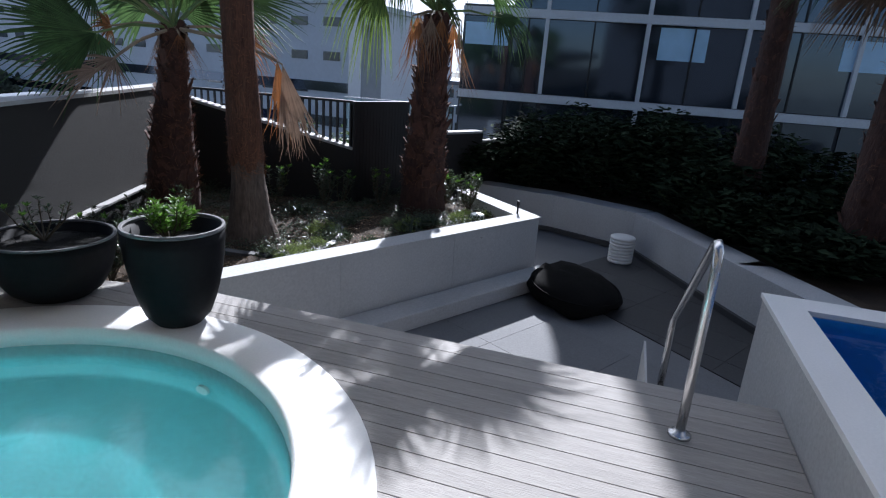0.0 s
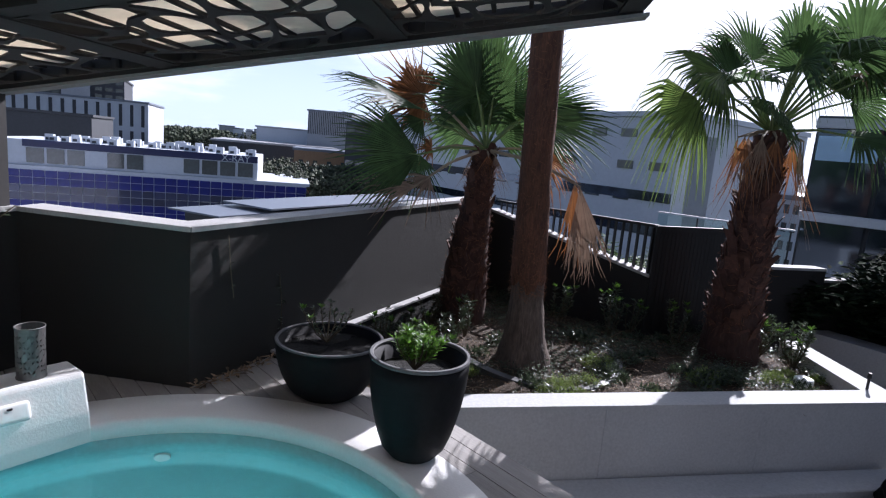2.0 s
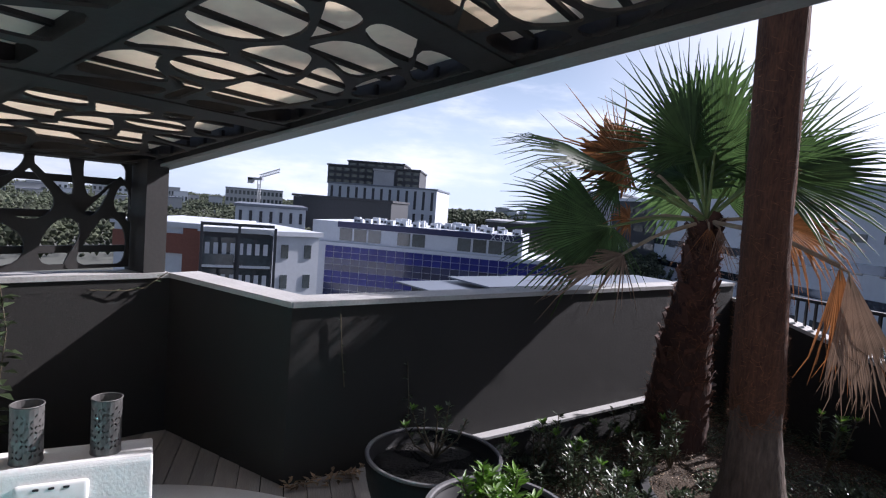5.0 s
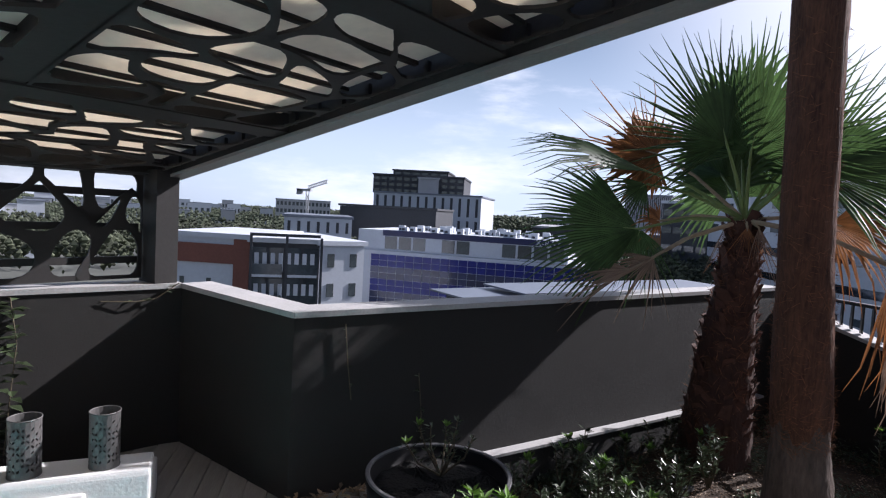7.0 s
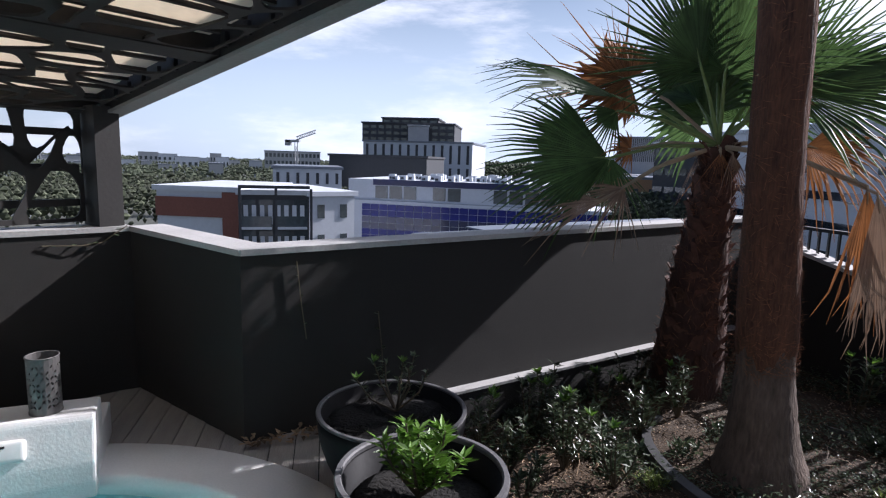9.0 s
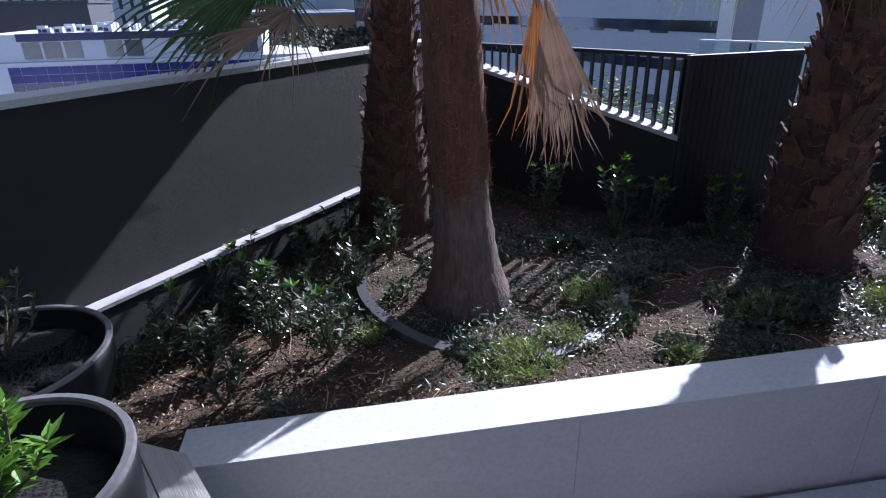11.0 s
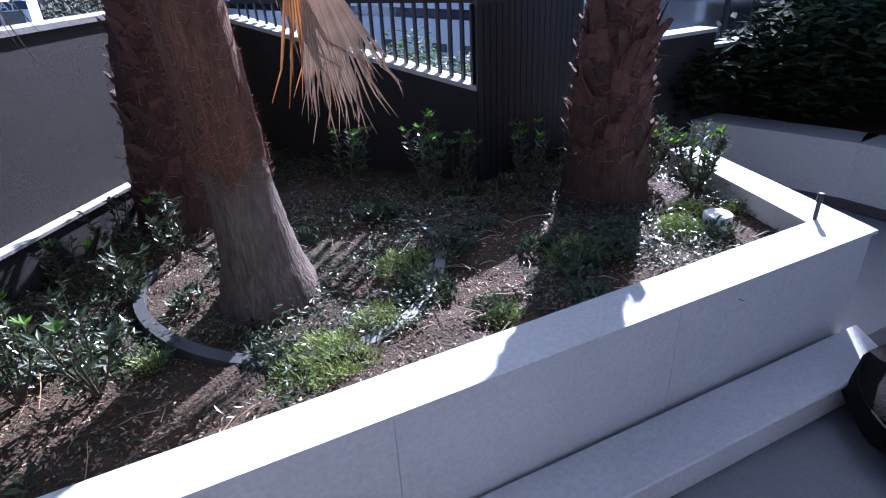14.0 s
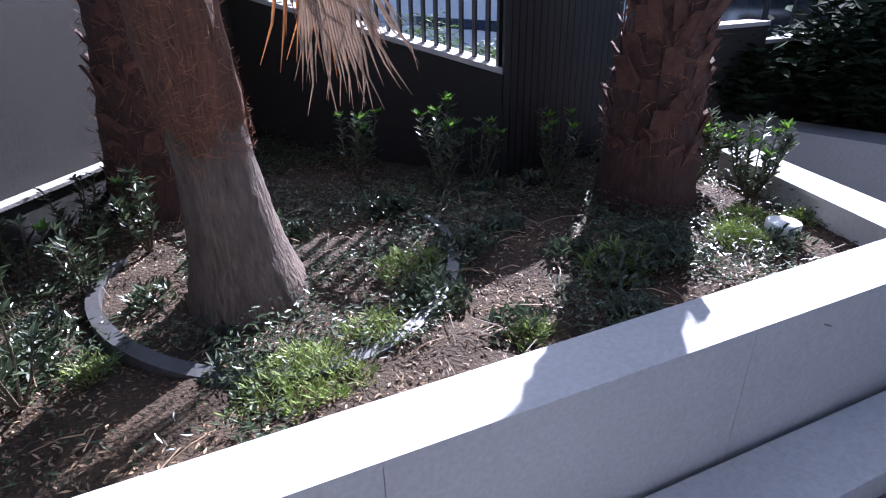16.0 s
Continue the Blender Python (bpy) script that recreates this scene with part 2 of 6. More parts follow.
# ---- mesh helpers ----
def part(name, bm, mat, parent=None, label="", smooth=False):
    """Links a bmesh as one mesh object, under its thing where one is given."""
    me = bpy.data.meshes.new(name)
    bm.normal_update()
    bm.to_mesh(me)
    bm.free()
    me.materials.append(mat)
    if smooth:
        for p in me.polygons:
            p.use_smooth = True
    ob = new(name, me)
    ob.parent = parent
    return tagged(ob, label)


def setting(name, bm, mat, label, category, smooth=False):
    return tagged(part(name, bm, mat, None, label, smooth), category=category, kind="structure")


def thing(name, at, label, category, group="", kind=""):
    ob = new(name)
    ob.location = at
    ob.empty_display_size = 0.1
    return tagged(ob, label, category, group, kind)


def sub(name, bm, mat, owner, label="", smooth=False):
    """A part whose mesh was built in world metres, hung under a thing that stands elsewhere."""
    ob = part(name, bm, mat, None, label, smooth)
    ob.parent = owner
    place = owner.matrix_basis.copy() if owner.parent is None else owner.parent.matrix_basis @ owner.matrix_parent_inverse @ owner.matrix_basis
    ob.matrix_parent_inverse = place.inverted()
    return ob


def prism(bm, poly, z0, z1, top=None):
    """An upright prism over a polygon; top gives each corner's own upper height."""
    a = [bm.verts.new((p[0], p[1], z0)) for p in poly]
    b = [bm.verts.new((p[0], p[1], top[i] if top else z1)) for i, p in enumerate(poly)]
    n = len(poly)
    area = sum(poly[i][0] * poly[(i + 1) % n][1] - poly[(i + 1) % n][0] * poly[i][1] for i in range(n))
    if area < 0:
        a.reverse(), b.reverse()
    bm.faces.new(a[::-1])
    bm.faces.new(b)
    for i in range(n):
        bm.faces.new((a[i], a[(i + 1) % n], b[(i + 1) % n], b[i]))
    return bm


def box(bm, m, sx, sy, sz):
    """A box centred in the pose m."""
    v = [bm.verts.new(m @ Vector((x * sx / 2, y * sy / 2, z * sz / 2))) for x in (-1, 1) for y in (-1, 1) for z in (-1, 1)]
    for f in ((0, 1, 3, 2), (4, 6, 7, 5), (0, 4, 5, 1), (2, 3, 7, 6), (0, 2, 6, 4), (1, 5, 7, 3)):
        bm.faces.new([v[i] for i in f])
    return bm


def bar(bm, a, b, w, h):
    """A straight bar from a to b, w wide and h high."""
    a, b = Vector(a), Vector(b)
    d = b - a
    m = Matrix.Translation((a + b) / 2) @ d.to_track_quat("Y", "Z").to_matrix().to_4x4()
    return box(bm, m, w, d.length, h)


def tube(bm, pts, radii, n=10, caps=True, wobble=None):
    """A round tube along points, with a radius at each of them."""
    pts = [Vector(p) for p in pts]
    rings = []
    side = None
    for i, p in enumerate(pts):
        d = (pts[min(i + 1, len(pts) - 1)] - pts[max(i - 1, 0)]).normalized()
        if side is None:
            side = d.orthogonal().normalized()
        side = (side - d * side.dot(d)).normalized()
        up = d.cross(side)
        r = radii[i] if hasattr(radii, "__len__") else radii
        ring = []
        for k in range(n):
            a = 2 * math.pi * k / n
            rr = r * (wobble(i, k) if wobble else 1)
            ring.append(bm.verts.new(p + side * (rr * math.cos(a)) + up * (rr * math.sin(a))))
        rings.append(ring)
    for r0, r1 in zip(rings, rings[1:]):
        for k in range(n):
            bm.faces.new((r0[k], r0[(k + 1) % n], r1[(k + 1) % n], r1[k]))
    if caps:
        bm.faces.new(rings[0][::-1])
        bm.faces.new(rings[-1])
    return bm


def lathe(bm, profile, n=40, at=(0, 0, 0), close=False):
    """A turned shape from (radius, height) pairs."""
    rings = [[bm.verts.new((at[0] + r * math.cos(2 * math.pi * k / n), at[1] + r * math.sin(2 * math.pi * k / n), at[2] + z)) for k in range(n)] for r, z in profile]
    pairs = list(zip(rings, rings[1:])) + ([(rings[-1], rings[0])] if close else [])
    for a, b in pairs:
        for k in range(n):
            bm.faces.new((a[k], a[(k + 1) % n], b[(k + 1) % n], b[k]))
    if not close:
        bm.faces.new(rings[0][::-1])
        bm.faces.new(rings[-1])
    return bm


def bevelled(bm, width=0.008, segments=2):
    bmesh.ops.bevel(bm, geom=bm.edges[:], offset=width, segments=segments, affect="EDGES", profile=0.6, clamp_overlap=True)
    return bm


def leaf(bm, base, way, up, length, width):
    """One folded leaf of four triangles."""
    way, side = way.normalized(), way.cross(up)
    side = side.normalized() if side.length > 1e-4 else way.orthogonal()
    nrm = side.cross(way)
    v = [bm.verts.new(p) for p in (base, base + way * length * 0.45 + side * width / 2 + nrm * width * 0.2, base + way * length, base + way * length * 0.45 - side * width / 2 + nrm * width * 0.2, base + way * length * 0.5)]
    for f in ((0, 1, 4), (1, 2, 4), (2, 3, 4), (3, 0, 4)):
        bm.faces.new([v[i] for i in f])


rnd = random.Random(7)


def any_way(lift=0.0):
    a = rnd.uniform(0, 2 * math.pi)
    return Vector((math.cos(a), math.sin(a), lift + rnd.uniform(-0.3, 0.3))).normalized()


# ---- levels and plan ----
FLOOR, BENCH, SOIL, WATER = -0.81, -0.65, -0.23, -0.15
N = Vector((0.868, 0.496))      # from the deck out over its edge
T = Vector((0.496, -0.868))     # along the deck's boards
EDGE, POOL_SIDE = 2.94, 0.893   # the deck's edge along N, the lap pool's wall along T
SPA, R_OUT, R_IN = Vector((-0.33, 2.42)), 1.68, 1.355
BOARD = 0.132


def nt(n, t):
    return N * n + T * t


# ground far below and distance
g = bmesh.new()
prism(g, [(-3000, -3000), (3000, -3000), (3000, 3000), (-3000, 3000)], -26.5, -26.0)
setting("ground", g, M_GROUND, "grey-green city ground far below the terrace", "ground")

# building that carries the terrace
g = bmesh.new()
prism(g, [(-5.0, -6.0), (11.5, -6.0), (11.5, 8.3), (2.6, 8.35), (-0.6, 4.45), (-1.7, 4.85), (-5.0, 4.0)], -26, FLOOR - 0.12)
setting("podium_wall", g, M_WALL_GREY, "grey concrete block that carries the roof terrace", "wall")

# lower floor, pale slabs and dark tiles
g = bmesh.new()
prism(g, [(-4.8, -5.8), (11.3, -5.8), (11.3, 8.0), (-4.8, 4.0)], FLOOR - 0.12, FLOOR - 0.012)
floor = setting("floor", g, M_CONC_FLOOR, "sunken terrace floor of pale slabs and dark tiles", "floor")


def clip(poly, a, b, c):
    """The part of a convex polygon where a*x + b*y <= c."""
    out = []
    for i in range(len(poly)):
        p, q = poly[i], poly[(i + 1) % len(poly)]
        dp, dq = a * p[0] + b * p[1] - c, a * q[0] + b * q[1] - c
        if dp <= 0:
            out.append(p)
        if dp * dq < 0:
            s = dp / (dp - dq)
            out.append((p[0] + s * (q[0] - p[0]), p[1] + s * (q[1] - p[1])))
    return out

# ---- parapets ----
def wall_run(name, p, q, z0, ztop_p, ztop_q, thick, label, out=1, mat=None):
    """A rendered wall from p to q with its thickness on one side, and a proud capping on it."""
    p, q = Vector(p), Vector(q)
    d = (q - p).normalized()
    o = Vector((-d.y, d.x)) * out * thick
    g = bmesh.new()
    prism(g, [p, q, q + o, p + o], z0, 0, [ztop_p - 0.035, ztop_q - 0.035, ztop_q - 0.035, ztop_p - 0.035])
    w = setting(name, g, mat or M_RENDER_DARK, label, "wall")
    e = o.normalized() * 0.012
    g = bmesh.new()
    a = [p - e, q - e, q + o + e, p + o + e]
    low = [ztop_p - 0.033, ztop_q - 0.033, ztop_q - 0.033, ztop_p - 0.033]
    vb = [g.verts.new((v.x, v.y, z)) for v, z in zip(a, low)]
    vt = [g.verts.new((v.x, v.y, z + 0.033)) for v, z in zip(a, low)]
    if out > 0:
        g.faces.new(vb[::-1]), g.faces.new(vt)
    else:
        g.faces.new(vb), g.faces.new(vt[::-1])
    for i in range(4):
        f = (vb[i], vb[(i + 1) % 4], vt[(i + 1) % 4], vt[i])
        g.faces.new(f if out > 0 else f[::-1])
    sub("capping", g, M_CAP, w, "weathered pale capping")
    return w


P_L, P_0, P_A, P_C, P_F = (-3.9, 0.35), (-1.559, 4.618), (-0.405, 4.22), (2.72, 8.14), (4.13, 6.26)
wall_run("wall_west", P_L, P_0, -0.3, 1.095, 1.095, 0.2, "dark rendered parapet with pale capping under the screen")
wall_run("wall_north_west", P_0, P_A, -0.3, 1.095, 1.08, 0.2, "dark rendered parapet with pale capping behind the spa")
wall_run("wall_north", P_A, P_C, -0.5, 1.08, 1.11, 0.2, "long dark rendered parapet with pale capping behind the garden bed")
wall_run("wall_fence", P_C, P_F, -0.5, 0.95, 0.487, 0.16, "dark rendered wall with a sloping pale capping under the fence")

# low kerb at the foot of the long parapet
g = bmesh.new()
kw = (Vector(P_C) - Vector(P_A)).normalized()
k0, k1 = Vector(P_A) + kw * 0.75, Vector(P_A) + kw * 4.7
kd = Vector((kw.y, -kw.x))
prism(g, [k0 + kd * 0.003, k1 + kd * 0.003, k1 + kd * 0.08, k0 + kd * 0.08], -0.4, 0.034)
kerb = setting("kerb", g, M_RENDER_DARK, "low dark kerb with a white top along the parapet's foot", "kerb")
g = bmesh.new()
prism(g, [k0 + kd * 0.003, k1 + kd * 0.003, k1 + kd * 0.09, k0 + kd * 0.09], 0.035, 0.055)
sub("capping", g, M_CAP, kerb, "pale kerb capping")

# ---- fence on the sloping wall ----
fence = thing("fence", (P_F[0], P_F[1], 0.487), "black metal baluster fence on a sloping wall", "fence")
f0, f1 = Vector(P_C) * 0.97 + Vector(P_F) * 0.03, Vector(P_F)
fo = Vector((0.8, 0.6)) * 0.08
count = 24
for i in range(count):
    s = (i + 0.5) / count
    q = f0.lerp(f1, s) + fo
    zb = 0.95 + (0.487 - 0.95) * s
    g = bmesh.new()
    fd = (f1 - f0).normalized()
    bar(g, (q.x, q.y, zb), (q.x, q.y, 1.045), 0.014, 0.05)
    sub("baluster", g, M_BLACK_METAL, fence)
g = bmesh.new()
bar(g, (f0.x + fo.x, f0.y + fo.y, 1.06), (f1.x + fo.x, f1.y + fo.y, 1.05), 0.06, 0.03)
sub("top_rail", g, M_BLACK_METAL, fence)

# dark slatted screen beside the fence
screen = thing("slatted_screen", (P_F[0], P_F[1], SOIL), "black vertical slatted screen beside the fence", "screen")
s0, s1 = Vector(P_F), Vector((5.16, 6.42))
for i in range(18):
    q = s0.lerp(s1, (i + 0.5) / 18)
    g = bmesh.new()
    bar(g, (q.x, q.y, -0.3), (q.x, q.y, 1.03), 0.047, 0.03)
    sub("slat", g, M_BLACK_METAL, screen)
g = bmesh.new()
bar(g, (s0.x, s0.y, 1.045), (s1.x, s1.y, 1.045), 0.05, 0.03)
sub("top_rail", g, M_BLACK_METAL, screen)
g = bmesh.new()
b0, b1 = s0 + Vector((-0.01, 0.04)), s1 + Vector((-0.01, 0.04))
prism(g, [b0, b1, b1 + Vector((0, 0.03)), b0 + Vector((0, 0.03))], -0.3, 1.03)
sub("backing_panel", g, M_BLACK_METAL, screen)

wall_run("wall_north_east", (5.16, 6.42), (6.9, 6.62), FLOOR, 0.62, 0.60, 0.18, "dark rendered low wall with pale capping beyond the palms")
wall_run("wall_east_back", (6.9, 6.62), (11.0, 6.9), FLOOR, 0.45, 0.40, 0.18, "dark low wall behind the hedge")

# ---- planter of the palm bed ----
g = bmesh.new()
JOINTS = [1.06, 2.55, 3.93, 5.31]
planter = None
prism(g, [(1.06, 4.06), (5.32, 4.09), (5.68, 5.62), (5.48, 5.66), (5.15, 4.28), (1.06, 4.22)], FLOOR - 0.05, -0.086)
planter = setting("planter_wall", g, M_CONC, "pale concrete garden bed wall with flat top", "planter")
for a, b in zip(JOINTS, JOINTS[1:]):
    g = bmesh.new()
    prism(g, [(a + 0.0012, 4.027 + 0.01 * a), (b - 0.0012, 4.027 + 0.01 * b), (b - 0.0012, 4.095), (a + 0.0012, 4.095)], FLOOR, -0.0855)
    sub("panel", g, M_CONC, planter)
g = bmesh.new()
prism(g, [(1.02, 4.03), (5.345, 4.073), (5.70, 5.63), (5.47, 5.67), (5.13, 4.325), (1.02, 4.245)], -0.085, -0.065)
sub("capping", g, M_CONC, planter)

# ledge at the foot of the planter wall
g = bmesh.new()
prism(g, [(2.1, 3.745), (5.20, 3.745), (5.36, 4.037), (2.1, 4.037)], FLOOR, BENCH)
bevelled(g, 0.008, 1)
setting("bench_ledge", g, M_CONC, "low pale concrete ledge along the planter wall", "ledge")

# soil of the bed
BED = [(0.95, 4.23), (5.16, 4.23), (5.5, 5.65), (5.15, 6.42), (4.12, 6.27), (2.71, 8.13), (0.1, 4.95)]
g = bmesh.new()
steps = 90
grid = {}
for i in range(steps + 1):
    for j in range(steps + 1):
        x, y = 0.0 + 5.7 * i / steps, 4.15 + 4.1 * j / steps
        h = SOIL + 0.05 * noise.noise((x * 1.3, y * 1.3, 0)) + 0.022 * noise.noise((x * 7, y * 7, 3)) + 0.012 * noise.noise((x * 19, y * 19, 5))
        grid[i, j] = (x, y, h)


def inside(x, y, poly):
    odd = False
    for i in range(len(poly)):
        (x0, y0), (x1, y1) = poly[i], poly[(i + 1) % len(poly)]
        if (y0 > y) != (y1 > y) and x < x0 + (y - y0) * (x1 - x0) / (y1 - y0):
            odd = not odd
    return odd


def soil_height(x, y):
    return SOIL + 0.05 * noise.noise((x * 1.3, y * 1.3, 0)) + 0.022 * noise.noise((x * 7, y * 7, 3)) + 0.012 * noise.noise((x * 19, y * 19, 5))


vs = {}
GROW = [(0.8, 4.1), (5.25, 4.1), (5.62, 5.7), (5.25, 6.55), (4.2, 6.4), (2.75, 8.3), (-0.05, 4.8)]
for i in range(steps):
    for j in range(steps):
        c = grid[i, j]
        if inside(c[0] + 0.03, c[1] + 0.02, GROW):
            q = []
            for k in ((i, j), (i + 1, j), (i + 1, j + 1), (i, j + 1)):
                if k not in vs:
                    vs[k] = g.verts.new(grid[k])
                q.append(vs[k])
            g.faces.new(q)
setting("bed_soil", g, M_SOIL, "dry brown soil and mulch of the palm bed", "soil", True)

# ---- spa ----
C3 = (SPA.x, SPA.y, 0)
g = bmesh.new()
lathe(g, [(R_IN, -0.10), (R_OUT, -0.10), (R_OUT, 0.006), (R_OUT - 0.008, 0.014), (R_IN + 0.02, 0.014), (R_IN, 0.0)], 96, C3, True)
spa = setting("spa_coping", g, M_COPING, "broad round white coping of the spa pool", "coping", True)
g = bmesh.new()
lathe(g, [(R_IN + 0.05, -0.09), (R_IN + 0.05, -0.83), (0.02, -0.83), (0.02, -0.80), (R_IN * 0.55, -0.80), (R_IN * 0.62, -0.50), (R_IN * 0.64, -0.46), (R_IN - 0.03, -0.43), (R_IN - 0.005, -0.40), (R_IN - 0.005, -0.09)], 72, C3, True)
sub("basin", g, M_SPA, spa, "turquoise basin with a seat ring", True)
g = bmesh.new()
g.faces.new([g.verts.new((SPA.x + (R_IN - 0.006) * math.cos(2 * math.pi * k / 72), SPA.y + (R_IN - 0.006) * math.sin(2 * math.pi * k / 72), WATER)) for k in range(72)])
water = setting("water_spa", g, M_WATER, "still turquoise water in the round spa", "water")
water.visible_shadow = False
for a in (20, 95, 170, 245, 320):
    g = bmesh.new()
    d = Vector((math.cos(radians(a)), math.sin(radians(a)), 0))
    p = Vector((SPA.x, SPA.y, -0.30)) + d * (R_IN - 0.02)
    tube(g, [p, p - d * 0.02], 0.045, 14)
    sub("jet", g, M_WHITE_PLASTIC, spa, "white spa jet")

# ---- lap pool and its raised wall ----
def rect(n0, n1, t0, t1):
    return [nt(n0, t0), nt(n1, t0), nt(n1, t1), nt(n0, t1)]


N1, T0, T1, TOP = 3.74, POOL_SIDE, 4.2, 0.35
g = bmesh.new()
for r in (rect(-4, N1, T0, T0 + 0.18), rect(N1 - 0.2, N1, T0 + 0.18, T1), rect(-4, N1, T1, T1 + 0.2)):
    prism(g, r, FLOOR - 0.1, TOP - 0.03)
lap = setting("pool_wall", g, M_CONC, "raised white wall of the lap pool", "wall")
g = bmesh.new()
for r in (rect(-4, N1 + 0.012, T0 - 0.012, T0 + 0.19), rect(N1 - 0.2, N1 + 0.012, T0 + 0.19, T1), rect(-4, N1 + 0.012, T1, T1 + 0.2)):
    prism(g, r, TOP - 0.028, TOP)
sub("coping", g, M_COPING, lap, "pale pool coping")
g = bmesh.new()
prism(g, rect(-4, N1 - 0.2, T0 + 0.18, T1), FLOOR, FLOOR + 0.05)
sub("pool_floor", g, M_POOL, lap, "deep blue pool lining")
g = bmesh.new()
for r in (rect(-4, N1 - 0.215, T0 + 0.182, T0 + 0.195), rect(N1 - 0.215, N1 - 0.202, T0 + 0.182, T1)):
    prism(g, r, FLOOR + 0.05, TOP - 0.03)
sub("pool_lining", g, M_POOL, lap, "deep blue pool lining")
g = bmesh.new()
g.faces.new([g.verts.new((*q, TOP - 0.07)) for q in rect(-4, N1 - 0.216, T0 + 0.196, T1)][::-1])
lw = setting("water_lap_pool", g, M_WATER, "calm deep blue lap pool water in shade", "water")
lw.visible_shadow = False

# ---- stairs down from the deck ----
stairs = thing("stairs", (*nt(EDGE, 0.6), FLOOR), "grey ribbed timber steps from the deck down", "stairs", kind="structure")
for k in range(1, 5):
    n0 = EDGE + 0.28 * (k - 1)
    g = bmesh.new()
    for r in range(5):
        prism(g, rect(n0 + r * 0.056 + 0.002, n0 + (r + 1) * 0.056 - 0.003, 0.30, POOL_SIDE - 0.004), -0.17 * k - 0.03, -0.17 * k)
    sub("tread", g, M_DECK, stairs)
    g = bmesh.new()
    prism(g, rect(n0 + 0.26, n0 + 0.278, 0.30, POOL_SIDE - 0.004), -0.17 * (k + 1), -0.17 * k - 0.031)
    sub("riser", g, M_DECK, stairs)
g = bmesh.new()
prism(g, rect(EDGE + 0.002, EDGE + 1.12, 0.285, 0.299), FLOOR, -0.25)
sub("stringer", g, M_CONC, stairs)

# deck's front face
g = bmesh.new()
prism(g, rect(EDGE - 0.06, EDGE - 0.012, -2.5, POOL_SIDE), FLOOR, -0.032)
setting("deck_fascia", g, M_DECK, "grey timber fascia under the deck's edge", "fascia")

# ---- handrail ----
rail = thing("handrail", (2.354, 0.90, 0), "polished stainless steel stair handrail with round foot plates", "handrail")
leg, down = Vector((2.354, 0.90, 0)), Vector((0.868, 0.496, 0))
pts = [leg + Vector((0, 0, z)) for z in (0, 0.3, 0.6, 0.80)] + [leg + down * 0.02 + Vector((0, 0, 0.88)), leg + down * 0.07 + Vector((0, 0, 0.905)), leg + down * 0.14 + Vector((0, 0, 0.88))]
pts += [leg + down * 0.55 + Vector((0, 0, 0.54)), leg + down * 0.95 + Vector((0, 0, 0.215)), leg + down * 1.01 + Vector((0, 0, 0.15)), leg + down * 1.02 + Vector((0, 0, 0.06)), leg + down * 1.02 + Vector((0, 0, -0.34))]
g = bmesh.new()
tube(g, pts, 0.0215, 14)
sub("rail", g, M_STEEL, rail, "", True)
for q in (leg, leg + down * 1.02 + Vector((0, 0, -0.34))):
    g = bmesh.new()
    lathe(g, [(0.052, 0), (0.052, 0.008), (0.047, 0.014), (0.030, 0.017), (0.024, 0.03)], 24, q)
    sub("foot_plate", g, M_STEEL, rail, "", True)

# ---- pots ----
def pot(at, r, h, foot, label, belly):
    p = thing("plant_pot", (*at, 0), label, "pot", "black pots on the deck")
    prof = [(foot * 0.98, 0.0), (foot, 0.012)] + [(foot + (r - foot) * (math.sin(s * math.pi / 2) ** belly), h * s) for s in (0.12, 0.25, 0.4, 0.55, 0.7, 0.85, 0.96)]
    g = bmesh.new()
    lathe(g, prof + [(r - 0.024, h * 0.96), (r - 0.034, h * 0.80), (r * 0.4, h * 0.74), (0.02, h * 0.74), (0.02, 0.0)], 56, (*at, 0), True)
    sub("body", g, M_POT, p, "", True)
    g = bmesh.new()
    lathe(g, [(r - 0.020, h * 0.968), (r + 0.001, h * 0.968), (r + 0.003, h * 0.982), (r - 0.001, h), (r - 0.016, h), (r - 0.021, h * 0.990)], 56, (*at, 0), True)
    sub("rim", g, M_POT_RIM, p, "worn grey rim")
    g = bmesh.new()
    lathe(g, [(r - 0.040, h * 0.815), (r * 0.6, h * 0.83), (0.02, h * 0.835)], 30, (*at, 0))
    for v in g.verts:
        v.co.z += 0.02 * noise.noise(v.co * 9)
    sub("soil", g, M_POT_SOIL, p, "dark potting soil", True)
    return p


POT_TALL, POT_BOWL = (0.965, 3.32), (0.50, 4.16)
pot(POT_TALL, 0.275, 0.60, 0.13, "tall black glazed pot with a grey rim", 0.64)
pot(POT_BOWL, 0.36, 0.39, 0.20, "wide low black bowl pot with a grey rim", 0.62)


